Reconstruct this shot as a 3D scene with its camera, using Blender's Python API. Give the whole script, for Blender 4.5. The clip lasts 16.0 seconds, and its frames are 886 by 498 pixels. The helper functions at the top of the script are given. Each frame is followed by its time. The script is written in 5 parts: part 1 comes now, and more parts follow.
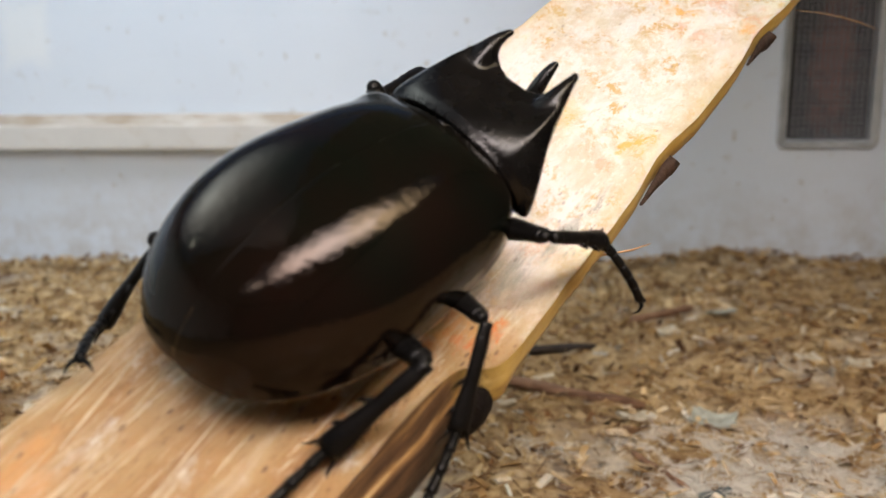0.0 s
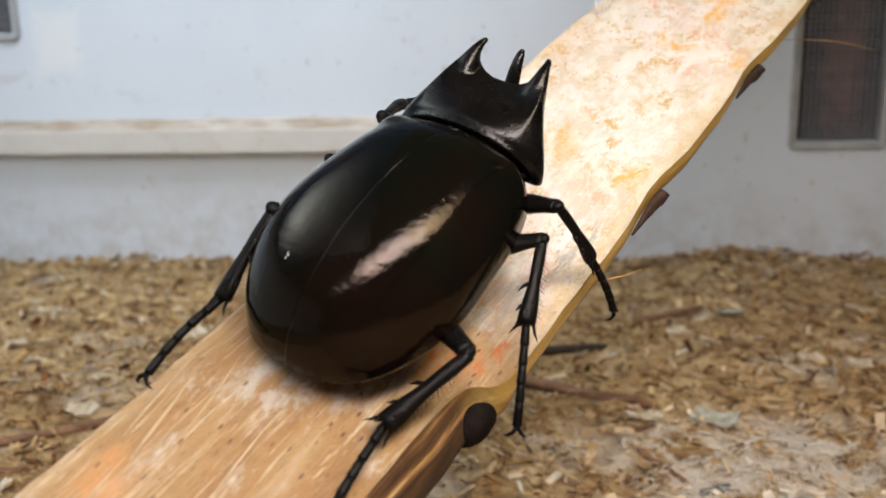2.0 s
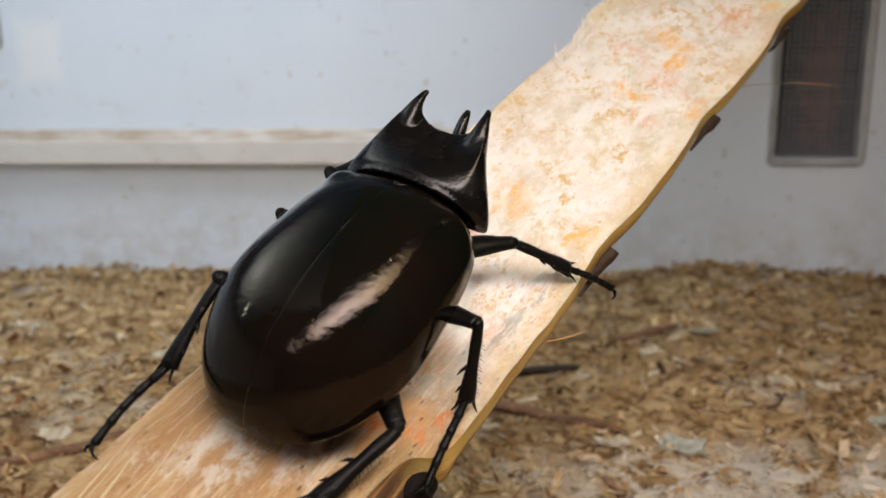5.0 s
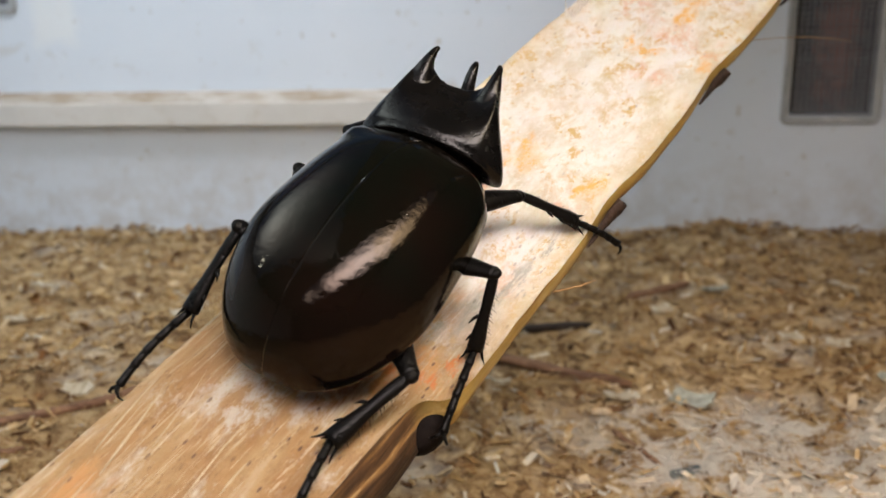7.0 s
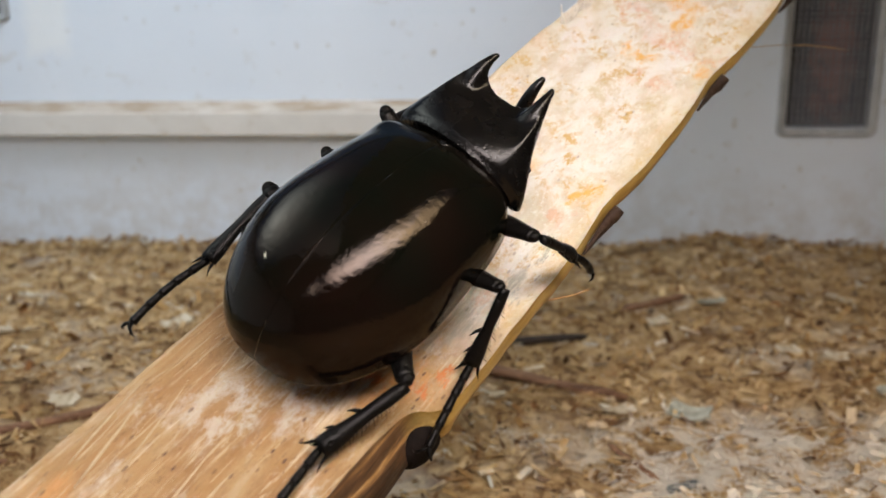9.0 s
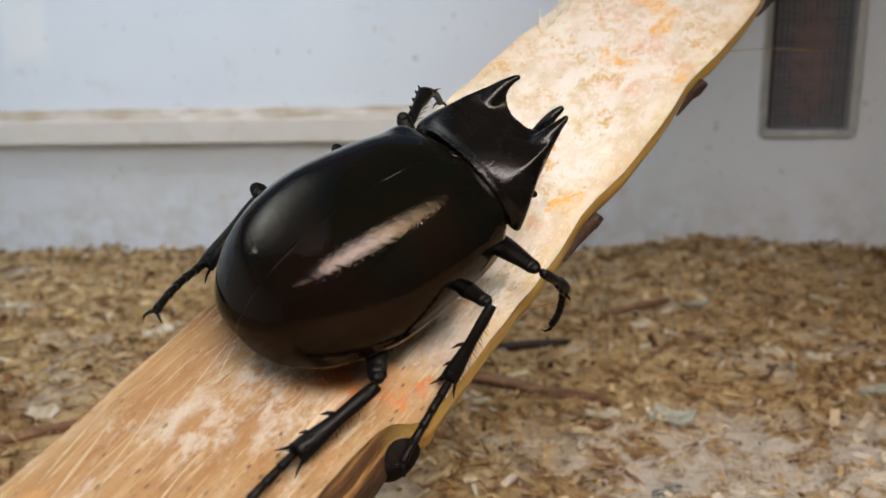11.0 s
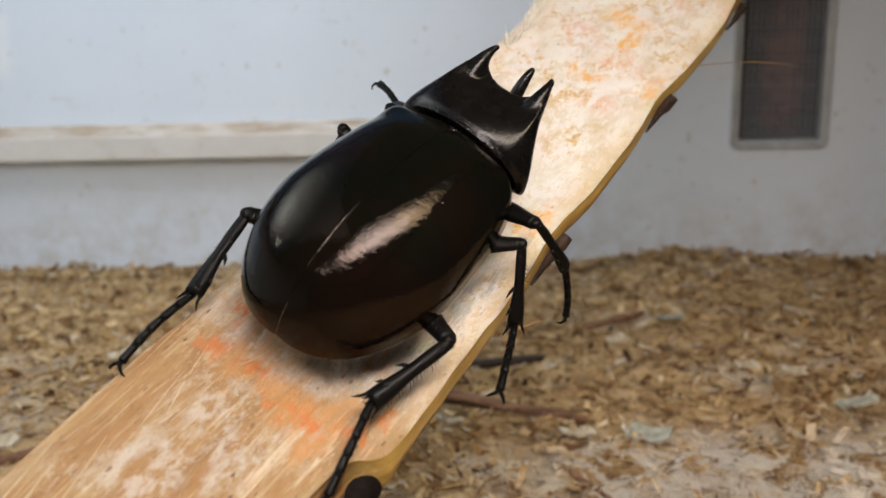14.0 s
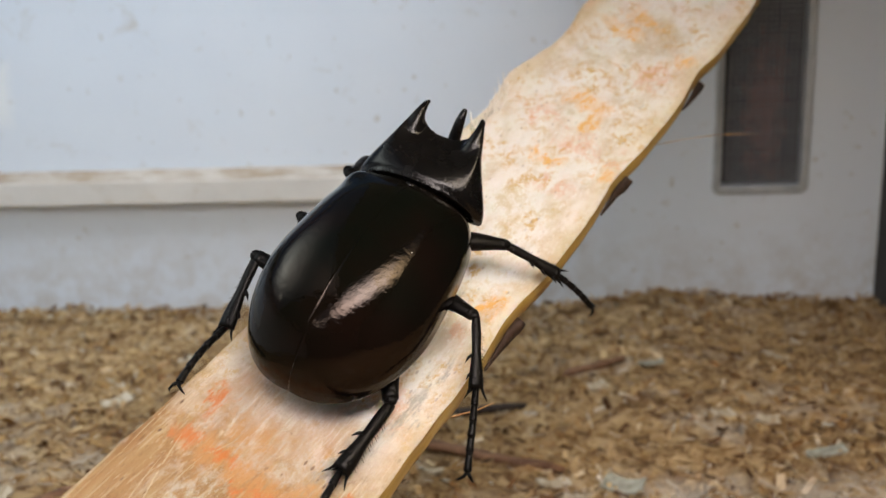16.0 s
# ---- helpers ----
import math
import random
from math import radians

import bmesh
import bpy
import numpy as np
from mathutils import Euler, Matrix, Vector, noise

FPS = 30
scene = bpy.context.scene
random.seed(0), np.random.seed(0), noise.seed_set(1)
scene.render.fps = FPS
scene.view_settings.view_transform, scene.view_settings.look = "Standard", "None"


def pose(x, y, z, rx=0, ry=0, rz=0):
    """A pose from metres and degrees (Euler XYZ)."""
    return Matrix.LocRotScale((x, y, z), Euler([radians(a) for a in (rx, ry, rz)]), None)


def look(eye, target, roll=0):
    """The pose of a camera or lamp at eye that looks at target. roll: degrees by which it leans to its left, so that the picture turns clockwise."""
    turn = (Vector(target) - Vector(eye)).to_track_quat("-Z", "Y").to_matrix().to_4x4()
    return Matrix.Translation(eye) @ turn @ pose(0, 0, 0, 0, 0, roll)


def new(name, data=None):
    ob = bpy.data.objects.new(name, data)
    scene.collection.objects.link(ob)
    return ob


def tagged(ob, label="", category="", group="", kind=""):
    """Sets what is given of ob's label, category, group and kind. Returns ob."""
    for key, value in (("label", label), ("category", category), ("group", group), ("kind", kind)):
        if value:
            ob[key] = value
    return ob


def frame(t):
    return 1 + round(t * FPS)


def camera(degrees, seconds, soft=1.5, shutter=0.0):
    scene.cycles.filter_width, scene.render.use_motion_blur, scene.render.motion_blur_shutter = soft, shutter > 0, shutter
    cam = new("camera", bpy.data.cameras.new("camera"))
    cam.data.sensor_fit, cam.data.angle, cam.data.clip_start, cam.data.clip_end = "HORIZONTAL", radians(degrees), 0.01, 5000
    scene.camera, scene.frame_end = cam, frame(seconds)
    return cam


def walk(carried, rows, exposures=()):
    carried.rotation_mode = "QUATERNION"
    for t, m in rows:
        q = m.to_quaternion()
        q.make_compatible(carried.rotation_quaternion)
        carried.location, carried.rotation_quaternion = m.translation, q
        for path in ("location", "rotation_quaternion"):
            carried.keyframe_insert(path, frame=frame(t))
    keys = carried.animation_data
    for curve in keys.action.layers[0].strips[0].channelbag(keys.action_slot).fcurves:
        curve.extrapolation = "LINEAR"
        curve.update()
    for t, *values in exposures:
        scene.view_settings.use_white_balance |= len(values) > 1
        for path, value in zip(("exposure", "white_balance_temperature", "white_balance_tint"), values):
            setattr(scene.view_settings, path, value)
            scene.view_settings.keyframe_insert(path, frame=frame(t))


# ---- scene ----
cam = camera(52.7, 16.0, shutter=0.5)
# a phone held close: the beetle is sharp, the wall behind it soft
cam.data.dof.use_dof, cam.data.dof.focus_distance, cam.data.dof.aperture_fstop = True, 0.118, 34.0
PATH = [
    (0, (0.01833, 0.02061, 0.09683), (0.00978, 0.12878, 0.07283), -0.70),
    (0.5, (0.01817, 0.02033, 0.09689), (0.00911, 0.12850, 0.07322), -0.70),
    (1, (0.01800, 0.01767, 0.09728), (0.00817, 0.12567, 0.07306), -1.00),
    (1.5, (0.02150, 0.00672, 0.10500), (0.01039, 0.11456, 0.08056), -0.90),
    (2, (0.02044, 0.00944, 0.10428), (0.00939, 0.11706, 0.07911), -1.20),
    (2.5, (0.02133, 0.01089, 0.10433), (0.01056, 0.11856, 0.07894), -1.20),
    (3, (0.02200, 0.01050, 0.10606), (0.01117, 0.11811, 0.08067), -1.20),
    (3.5, (0.02239, 0.01011, 0.10744), (0.01217, 0.11800, 0.08294), -0.20),
    (6, (0.02778, 0.00911, 0.11567), (0.01739, 0.11567, 0.08583), -1.30),
    (6.5, (0.02772, 0.00750, 0.11444), (0.01694, 0.11339, 0.08256), -1.50),
    (7, (0.02683, 0.00672, 0.11256), (0.01506, 0.11294, 0.08228), -1.20),
    (7.5, (0.02689, 0.00633, 0.11244), (0.01461, 0.11289, 0.08344), -1.20),
    (8, (0.02700, 0.00750, 0.11217), (0.01461, 0.11411, 0.08356), -1.30),
    (8.5, (0.02700, 0.00822, 0.11128), (0.01483, 0.11489, 0.08272), -1.20),
    (9, (0.02694, 0.00972, 0.11078), (0.01572, 0.11650, 0.08211), -0.90),
    (11.5, (0.02800, 0.01189, 0.11106), (0.01911, 0.11906, 0.08306), -1.30),
    (12, (0.02817, 0.01367, 0.11067), (0.02000, 0.12094, 0.08278), -1.20),
    (12.5, (0.02839, 0.01333, 0.11094), (0.02067, 0.12061, 0.08294), -1.30),
    (13, (0.02894, 0.01439, 0.11133), (0.02139, 0.12172, 0.08350), -1.60),
    (13.5, (0.02917, 0.01478, 0.11167), (0.02206, 0.12211, 0.08400), -1.60),
    (14, (0.02928, 0.01567, 0.11161), (0.02261, 0.12328, 0.08467), -1.60),
    (14.5, (0.03028, 0.01394, 0.11250), (0.02344, 0.12189, 0.08711), -2.00),
    (15, (0.03017, 0.01078, 0.11617), (0.02378, 0.11906, 0.09222), -1.20),
    (15.5, (0.03417, 0.01078, 0.11950), (0.02794, 0.11928, 0.09633), -1.40),
    (16, (0.03572, 0.00922, 0.12228), (0.02894, 0.11750, 0.09828), -1.70),
]
walk(cam, [(t, look(eye, target, roll)) for t, eye, target, roll in PATH], [(0.0, -0.02), (3.5, -0.10), (6.0, -0.23), (7.2, -0.16), (8.5, -0.17), (14.5, -0.20), (16.0, -0.23)])

# ---- light ----
MM = 0.001
CEILING = 0.25
WALL_Y = 0.4444
world = bpy.data.worlds.new("daylight")
scene.world = world
world.use_nodes = True
sky = world.node_tree.nodes.new("ShaderNodeTexSky")
sky.sky_type, sky.sun_disc, sky.sun_elevation, sky.sun_rotation = "NISHITA", False, radians(55), radians(200)
world.node_tree.nodes["Background"].inputs["Strength"].default_value = 0.06
world.node_tree.links.new(sky.outputs[0], world.node_tree.nodes["Background"].inputs["Color"])


def opening_light(name, eye, target, width, height, power, colour, roll=0.0):
    """An area lamp out of view, set in an opening made for it."""
    data = bpy.data.lights.new(name, "AREA")
    data.shape, data.size, data.size_y, data.energy, data.color = "RECTANGLE", width, height, power, colour
    ob = new(name, data)
    ob.matrix_world = look(eye, target, roll)
    return ob


# lamp in an added lid slot, placed to mirror as the wing-case streak
SLOT = ((0.088, -0.030), 47.0, 0.43, 0.124)          # middle, turn in degrees, length, width
slot = opening_light("slot_daylight", (0, 0, 0), (0, 0, -1), SLOT[2], SLOT[3], 1.40, (1.0, 1.0, 1.0))
slot.matrix_world = pose(SLOT[0][0], SLOT[0][1], CEILING + 0.004, 0, 0, SLOT[1])
STREAK_TAIL = (-0.250, 0.022, -20.0, 0.110, 0.026)        # lamp added to mirror as the streak's thin tail, in the slot's frame
streak_tail = opening_light("streak_tail_lamp", (0, 0, 0), (0, 0, -1), STREAK_TAIL[3], STREAK_TAIL[4], 0.06, (1.0, 0.84, 0.72))
streak_tail.matrix_world = slot.matrix_world @ pose(STREAK_TAIL[0], STREAK_TAIL[1], 0, 0, 0, STREAK_TAIL[2])


def uneven_daylight(data, middle, turn, half):
    """Lamp pattern that mirrors as a ragged pink streak, golden at one end."""
    data.use_nodes = True
    t = data.node_tree
    e = t.nodes["Emission"]

    def add(kind, links=(), **values):
        n = t.nodes.new(kind)
        for key, value in values.items():
            setattr(n, key, value)
        for key, source in links:
            if isinstance(source, bpy.types.NodeSocket):
                t.links.new(source, n.inputs[key])
            else:
                n.inputs[key].default_value = source
        return n.outputs[0]

    spot = add("ShaderNodeNewGeometry")
    local = add("ShaderNodeMapping", (("Vector", spot), ("Location", (middle[0], middle[1], CEILING + 0.004)), ("Rotation", (0, 0, radians(turn))), ("Scale", (half[0], half[1], 1))), vector_type="TEXTURE")
    part_xyz = t.nodes.new("ShaderNodeSeparateXYZ")
    t.links.new(local, part_xyz.inputs[0])
    x, y = part_xyz.outputs[0], part_xyz.outputs[1]
    xx = add("ShaderNodeMath", ((0, x), (1, x)), operation="MULTIPLY")
    xx = add("ShaderNodeMath", ((0, xx), (1, xx)), operation="MULTIPLY")
    oval = add("ShaderNodeMath", ((0, y), (1, y), (2, xx)), operation="MULTIPLY_ADD")
    oval = add("ShaderNodeMath", ((0, oval), (1, 0.5)), operation="POWER")
    oval = add("ShaderNodeMath", ((0, 1.0), (1, oval)), operation="SUBTRACT")
    rag = add("ShaderNodeTexNoise", (("Vector", spot), ("Scale", 110.0), ("Detail", 6.0), ("Roughness", 0.7)))
    rag = add("ShaderNodeMath", ((0, rag), (1, 5.4), (2, -4.1)), operation="MULTIPLY_ADD")
    k = add("ShaderNodeMath", ((0, oval), (1, 6.0), (2, rag)), operation="MULTIPLY_ADD")
    k = add("ShaderNodeMath", ((0, k), (1, 0.0)), operation="MAXIMUM")
    k = add("ShaderNodeMath", ((0, k), (1, 4.0)), operation="MINIMUM")
    t.links.new(k, e.inputs["Strength"])
    tone = t.nodes.new("ShaderNodeValToRGB")
    tone.color_ramp.elements.new(0.5)
    for q, (p, col) in enumerate(((0.25, (1.04, 0.86, 0.80)), (0.48, (1.10, 0.98, 0.96)), (0.76, (0.78, 0.61, 0.38)))):
        tone.color_ramp.elements[q].position, tone.color_ramp.elements[q].color = p, (*col, 1)
    u = add("ShaderNodeMath", ((0, x), (1, 0.5), (2, 0.5)), operation="MULTIPLY_ADD")
    gold = add("ShaderNodeTexNoise", (("Vector", spot), ("Scale", 38.0), ("Detail", 5.0), ("Roughness", 0.7)))
    u = add("ShaderNodeMath", ((0, gold), (1, 0.9), (2, u)), operation="MULTIPLY_ADD")
    u = add("ShaderNodeMath", ((0, u), (1, -0.45)), operation="ADD")
    t.links.new(u, tone.inputs["Fac"])
    t.links.new(tone.outputs["Color"], e.inputs["Color"])


uneven_daylight(slot.data, SLOT[0], SLOT[1], (SLOT[2] / 2 + 0.01, SLOT[3] / 2 + 0.012))


def soft_edged(data, middle, half):
    """Fades an added lamp towards its edges, so that it mirrors as soft sheen."""
    data.use_nodes = True
    t = data.node_tree
    g = t.nodes.new("ShaderNodeNewGeometry")
    m = t.nodes.new("ShaderNodeMapping")
    m.inputs["Scale"].default_value = (1 / half[0], 1 / half[1], 0.0)
    m.inputs["Location"].default_value = (-middle[0] / half[0], -middle[1] / half[1], 0.0)
    f = t.nodes.new("ShaderNodeTexGradient")
    f.gradient_type = "QUADRATIC_SPHERE"
    k = t.nodes.new("ShaderNodeMath")
    k.operation = "MULTIPLY"
    k.inputs[1].default_value = 4.5
    t.links.new(g.outputs["Position"], m.inputs["Vector"])
    t.links.new(m.outputs[0], f.inputs["Vector"])
    t.links.new(f.outputs["Fac"], k.inputs[0])
    t.links.new(k.outputs[0], t.nodes["Emission"].inputs["Strength"])


WALL_FILL = (-0.290, 0.050, 0.300, 0.420)               # fill lamp added over the back wall, in its own lid opening
wall_fill = opening_light("wall_fill_lamp", (0, 0, 0), (0, 0, -1), WALL_FILL[1] - WALL_FILL[0], WALL_FILL[3] - WALL_FILL[2], 0.30, (0.86, 0.93, 1.0))
wall_fill.matrix_world = pose((WALL_FILL[0] + WALL_FILL[1]) / 2, (WALL_FILL[2] + WALL_FILL[3]) / 2, CEILING + 0.016, 10, 0, 0)
wall_fill.data.spread = radians(105)                    # a narrow cone keeps its mirror off the wing cases
SHEEN_FILL = (-0.335, -0.010, -0.030, 0.290)              # unseen lamp in the lid, added for sheen on the left wing case
sheen_fill = opening_light("sheen_fill_lamp", (0, 0, 0), (0, 0, -1), SHEEN_FILL[1] - SHEEN_FILL[0], SHEEN_FILL[3] - SHEEN_FILL[2], 0.55, (0.92, 1.0, 0.94))
sheen_fill.matrix_world = pose((SHEEN_FILL[0] + SHEEN_FILL[1]) / 2, (SHEEN_FILL[2] + SHEEN_FILL[3]) / 2, CEILING + 0.005)
soft_edged(sheen_fill.data, ((SHEEN_FILL[0] + SHEEN_FILL[1]) / 2, (SHEEN_FILL[2] + SHEEN_FILL[3]) / 2), ((SHEEN_FILL[1] - SHEEN_FILL[0]) / 2, (SHEEN_FILL[3] - SHEEN_FILL[2]) / 2))
GLINT = (-0.256, -0.240, 0.030, 0.038)               # small lamp added to mirror as a glint on the wing case
glint = opening_light("glint_lamp", (0, 0, 0), (0, 0, -1), GLINT[1] - GLINT[0], GLINT[3] - GLINT[2], 0.030, (0.92, 1.0, 0.85))
glint.matrix_world = pose((GLINT[0] + GLINT[1]) / 2, (GLINT[2] + GLINT[3]) / 2, CEILING + 0.004)
LEFT_FILL = (0.15, 0.42, 0.070, 0.200)                 # opening for a fill lamp added in the unseen west wall
opening_light("left_fill_lamp", (-0.350, 0.285, 0.135), (0.0, 0.285, 0.135), LEFT_FILL[1] - LEFT_FILL[0], LEFT_FILL[3] - LEFT_FILL[2], 0.05, (0.82, 0.91, 1.0))

# ---- materials ----


def material(name, rough=0.6, metal=0.0, spec=0.5, coat=0.0):
    m = bpy.data.materials.new(name)
    m.use_nodes = True
    b = m.node_tree.nodes["Principled BSDF"]
    b.inputs["Roughness"].default_value = rough
    b.inputs["Metallic"].default_value = metal
    b.inputs["Specular IOR Level"].default_value = spec
    b.inputs["Coat Weight"].default_value = coat
    b.inputs["Coat Roughness"].default_value = 0.05
    return m, m.node_tree, b


def node(tree, kind, inputs=(), **settings):
    n = tree.nodes.new(kind)
    for key, value in settings.items():
        setattr(n, key, value)
    for key, value in dict(inputs).items():
        if isinstance(value, bpy.types.NodeSocket):
            tree.links.new(value, n.inputs[key])
        else:
            n.inputs[key].default_value = value
    return n


def place(tree, scale=(1, 1, 1), turn=(0, 0, 0), kind="Object"):
    t = node(tree, "ShaderNodeTexCoord")
    m = node(tree, "ShaderNodeMapping", {"Vector": t.outputs[kind], "Scale": scale, "Rotation": turn})
    return m.outputs[0]


def fbm(tree, vector, scale, detail=4.0, rough=0.55, distortion=0.0):
    n = node(tree, "ShaderNodeTexNoise", {"Vector": vector, "Scale": scale, "Detail": detail, "Roughness": rough, "Distortion": distortion})
    return n.outputs["Fac"]


def ramp(tree, fac, stops, mode="LINEAR"):
    n = node(tree, "ShaderNodeValToRGB", {"Fac": fac})
    n.color_ramp.interpolation = mode
    while len(n.color_ramp.elements) < len(stops):
        n.color_ramp.elements.new(0.5)
    for e, (p, c) in zip(n.color_ramp.elements, stops):
        e.position, e.color = p, (*((c, c, c) if isinstance(c, float) else c), 1)
    return n.outputs["Color"]


def mix(tree, fac, a, b, blend="MIX"):
    n = node(tree, "ShaderNodeMix", data_type="RGBA", blend_type=blend)
    for key, value in ((0, fac), (6, a), (7, b)):
        if isinstance(value, bpy.types.NodeSocket):
            tree.links.new(value, n.inputs[key])
        else:
            n.inputs[key].default_value = value if key == 0 else (*value, 1)
    return n.outputs[2]


def calc(tree, op, a, b=0.0, c=0.0):
    n = node(tree, "ShaderNodeMath", operation=op)
    for i, value in enumerate((a, b, c)):
        if isinstance(value, bpy.types.NodeSocket):
            tree.links.new(value, n.inputs[i])
        else:
            n.inputs[i].default_value = value
    return n.outputs[0]


def bump(tree, bsdf, height, distance, strength=0.6):
    n = node(tree, "ShaderNodeBump", {"Height": height, "Distance": distance, "Strength": strength})
    tree.links.new(n.outputs[0], bsdf.inputs["Normal"])


def axis_of(tree, axis, kind="Object"):
    t = node(tree, "ShaderNodeTexCoord")
    s = node(tree, "ShaderNodeSeparateXYZ", {0: t.outputs[kind]})
    return s.outputs[axis]


def shell_material():
    """Polished black wing cases with an olive to red-brown sheen, fine hair-like wrinkles and dust."""
    m, t, b = material("polished_wing_case", rough=0.03, spec=0.21)
    v = place(t)
    tint = ramp(t, fbm(t, v, 90, 3), [(0.35, (0.0020, 0.0027, 0.0018)), (0.7, (0.0062, 0.0030, 0.0022))])
    dust = node(t, "ShaderNodeTexVoronoi", {"Vector": v, "Scale": 330.0}).outputs["Distance"]
    dust = calc(t, "MULTIPLY", ramp(t, dust, [(0.022, 1.0), (0.040, 0.0)]), ramp(t, fbm(t, v, 140, 2), [(0.52, 0.0), (0.58, 0.8)]))
    tint = mix(t, dust, tint, (0.42, 0.40, 0.36))
    t.links.new(tint, b.inputs["Base Color"])
    b.inputs["Specular Tint"].default_value = (1.0, 0.83, 0.72, 1)
    t.links.new(ramp(t, fbm(t, v, 260, 4, 0.65), [(0.3, 0.015), (0.75, 0.05)]), b.inputs["Roughness"])
    # short wrinkles run across the wing case
    hair = fbm(t, place(t, (0.35, 1, 0.5), (0, 0, 0.5)), 2600, 3, 0.6)
    wrinkle = fbm(t, place(t, (0.6, 1, 0.7), (0, 0, -0.3)), 1050, 3, 0.6, 0.4)
    h = calc(t, "ADD", calc(t, "MULTIPLY", hair, 0.16), calc(t, "ADD", calc(t, "MULTIPLY", wrinkle, 0.65), fbm(t, v, 300, 4, 0.6)))
    bump(t, b, h, 0.00013, 0.42)
    return m


def chitin_material(name, rough, pits, spec=0.42, relief=0.30):
    m, t, b = material(name, rough=rough, spec=spec)
    v = place(t)
    t.links.new(ramp(t, fbm(t, v, 200, 3), [(0.35, (0.0020, 0.0020, 0.0020)), (0.75, (0.0046, 0.0040, 0.0038))]), b.inputs["Base Color"])
    n = node(t, "ShaderNodeTexVoronoi", {"Vector": v, "Scale": pits})
    h = calc(t, "ADD", ramp(t, n.outputs["Distance"], [(0.05, 0.0), (0.35, 1.0)]), fbm(t, v, 700, 4))
    bump(t, b, h, 0.00010, relief)
    r = ramp(t, fbm(t, v, 420, 4), [(0.3, rough * 0.75), (0.75, rough * 1.5)])
    t.links.new(r, b.inputs["Roughness"])
    return m


def blotch(t, v, x, y, rx, ry, lo=0.25, hi=1.0):
    """A soft oval spot about a place on the cane; the vector is already warped so that its rim is ragged."""
    m = node(t, "ShaderNodeMapping", {"Vector": v, "Location": (-x / rx, -y / ry, 0), "Scale": (1 / rx, 1 / ry, 0)})
    d = node(t, "ShaderNodeVectorMath", {0: m.outputs[0]}, operation="LENGTH").outputs["Value"]
    return node(t, "ShaderNodeMapRange", {"Value": d, "From Min": lo, "From Max": hi, "To Min": 1.0, "To Max": 0.0}, interpolation_type="SMOOTHSTEP").outputs[0]


def warped(t, scale, reach, squeeze=(1, 1, 1)):
    v = place(t)
    n = node(t, "ShaderNodeTexNoise", {"Vector": place(t, squeeze), "Scale": scale, "Detail": 6.0, "Roughness": 0.7}).outputs["Color"]
    n = node(t, "ShaderNodeVectorMath", {0: n, 1: (0.5, 0.5, 0.5)}, operation="SUBTRACT").outputs[0]
    n = node(t, "ShaderNodeVectorMath", {0: n, "Scale": reach}, operation="SCALE").outputs[0]
    return node(t, "ShaderNodeVectorMath", {0: v, 1: n}, operation="ADD").outputs[0]


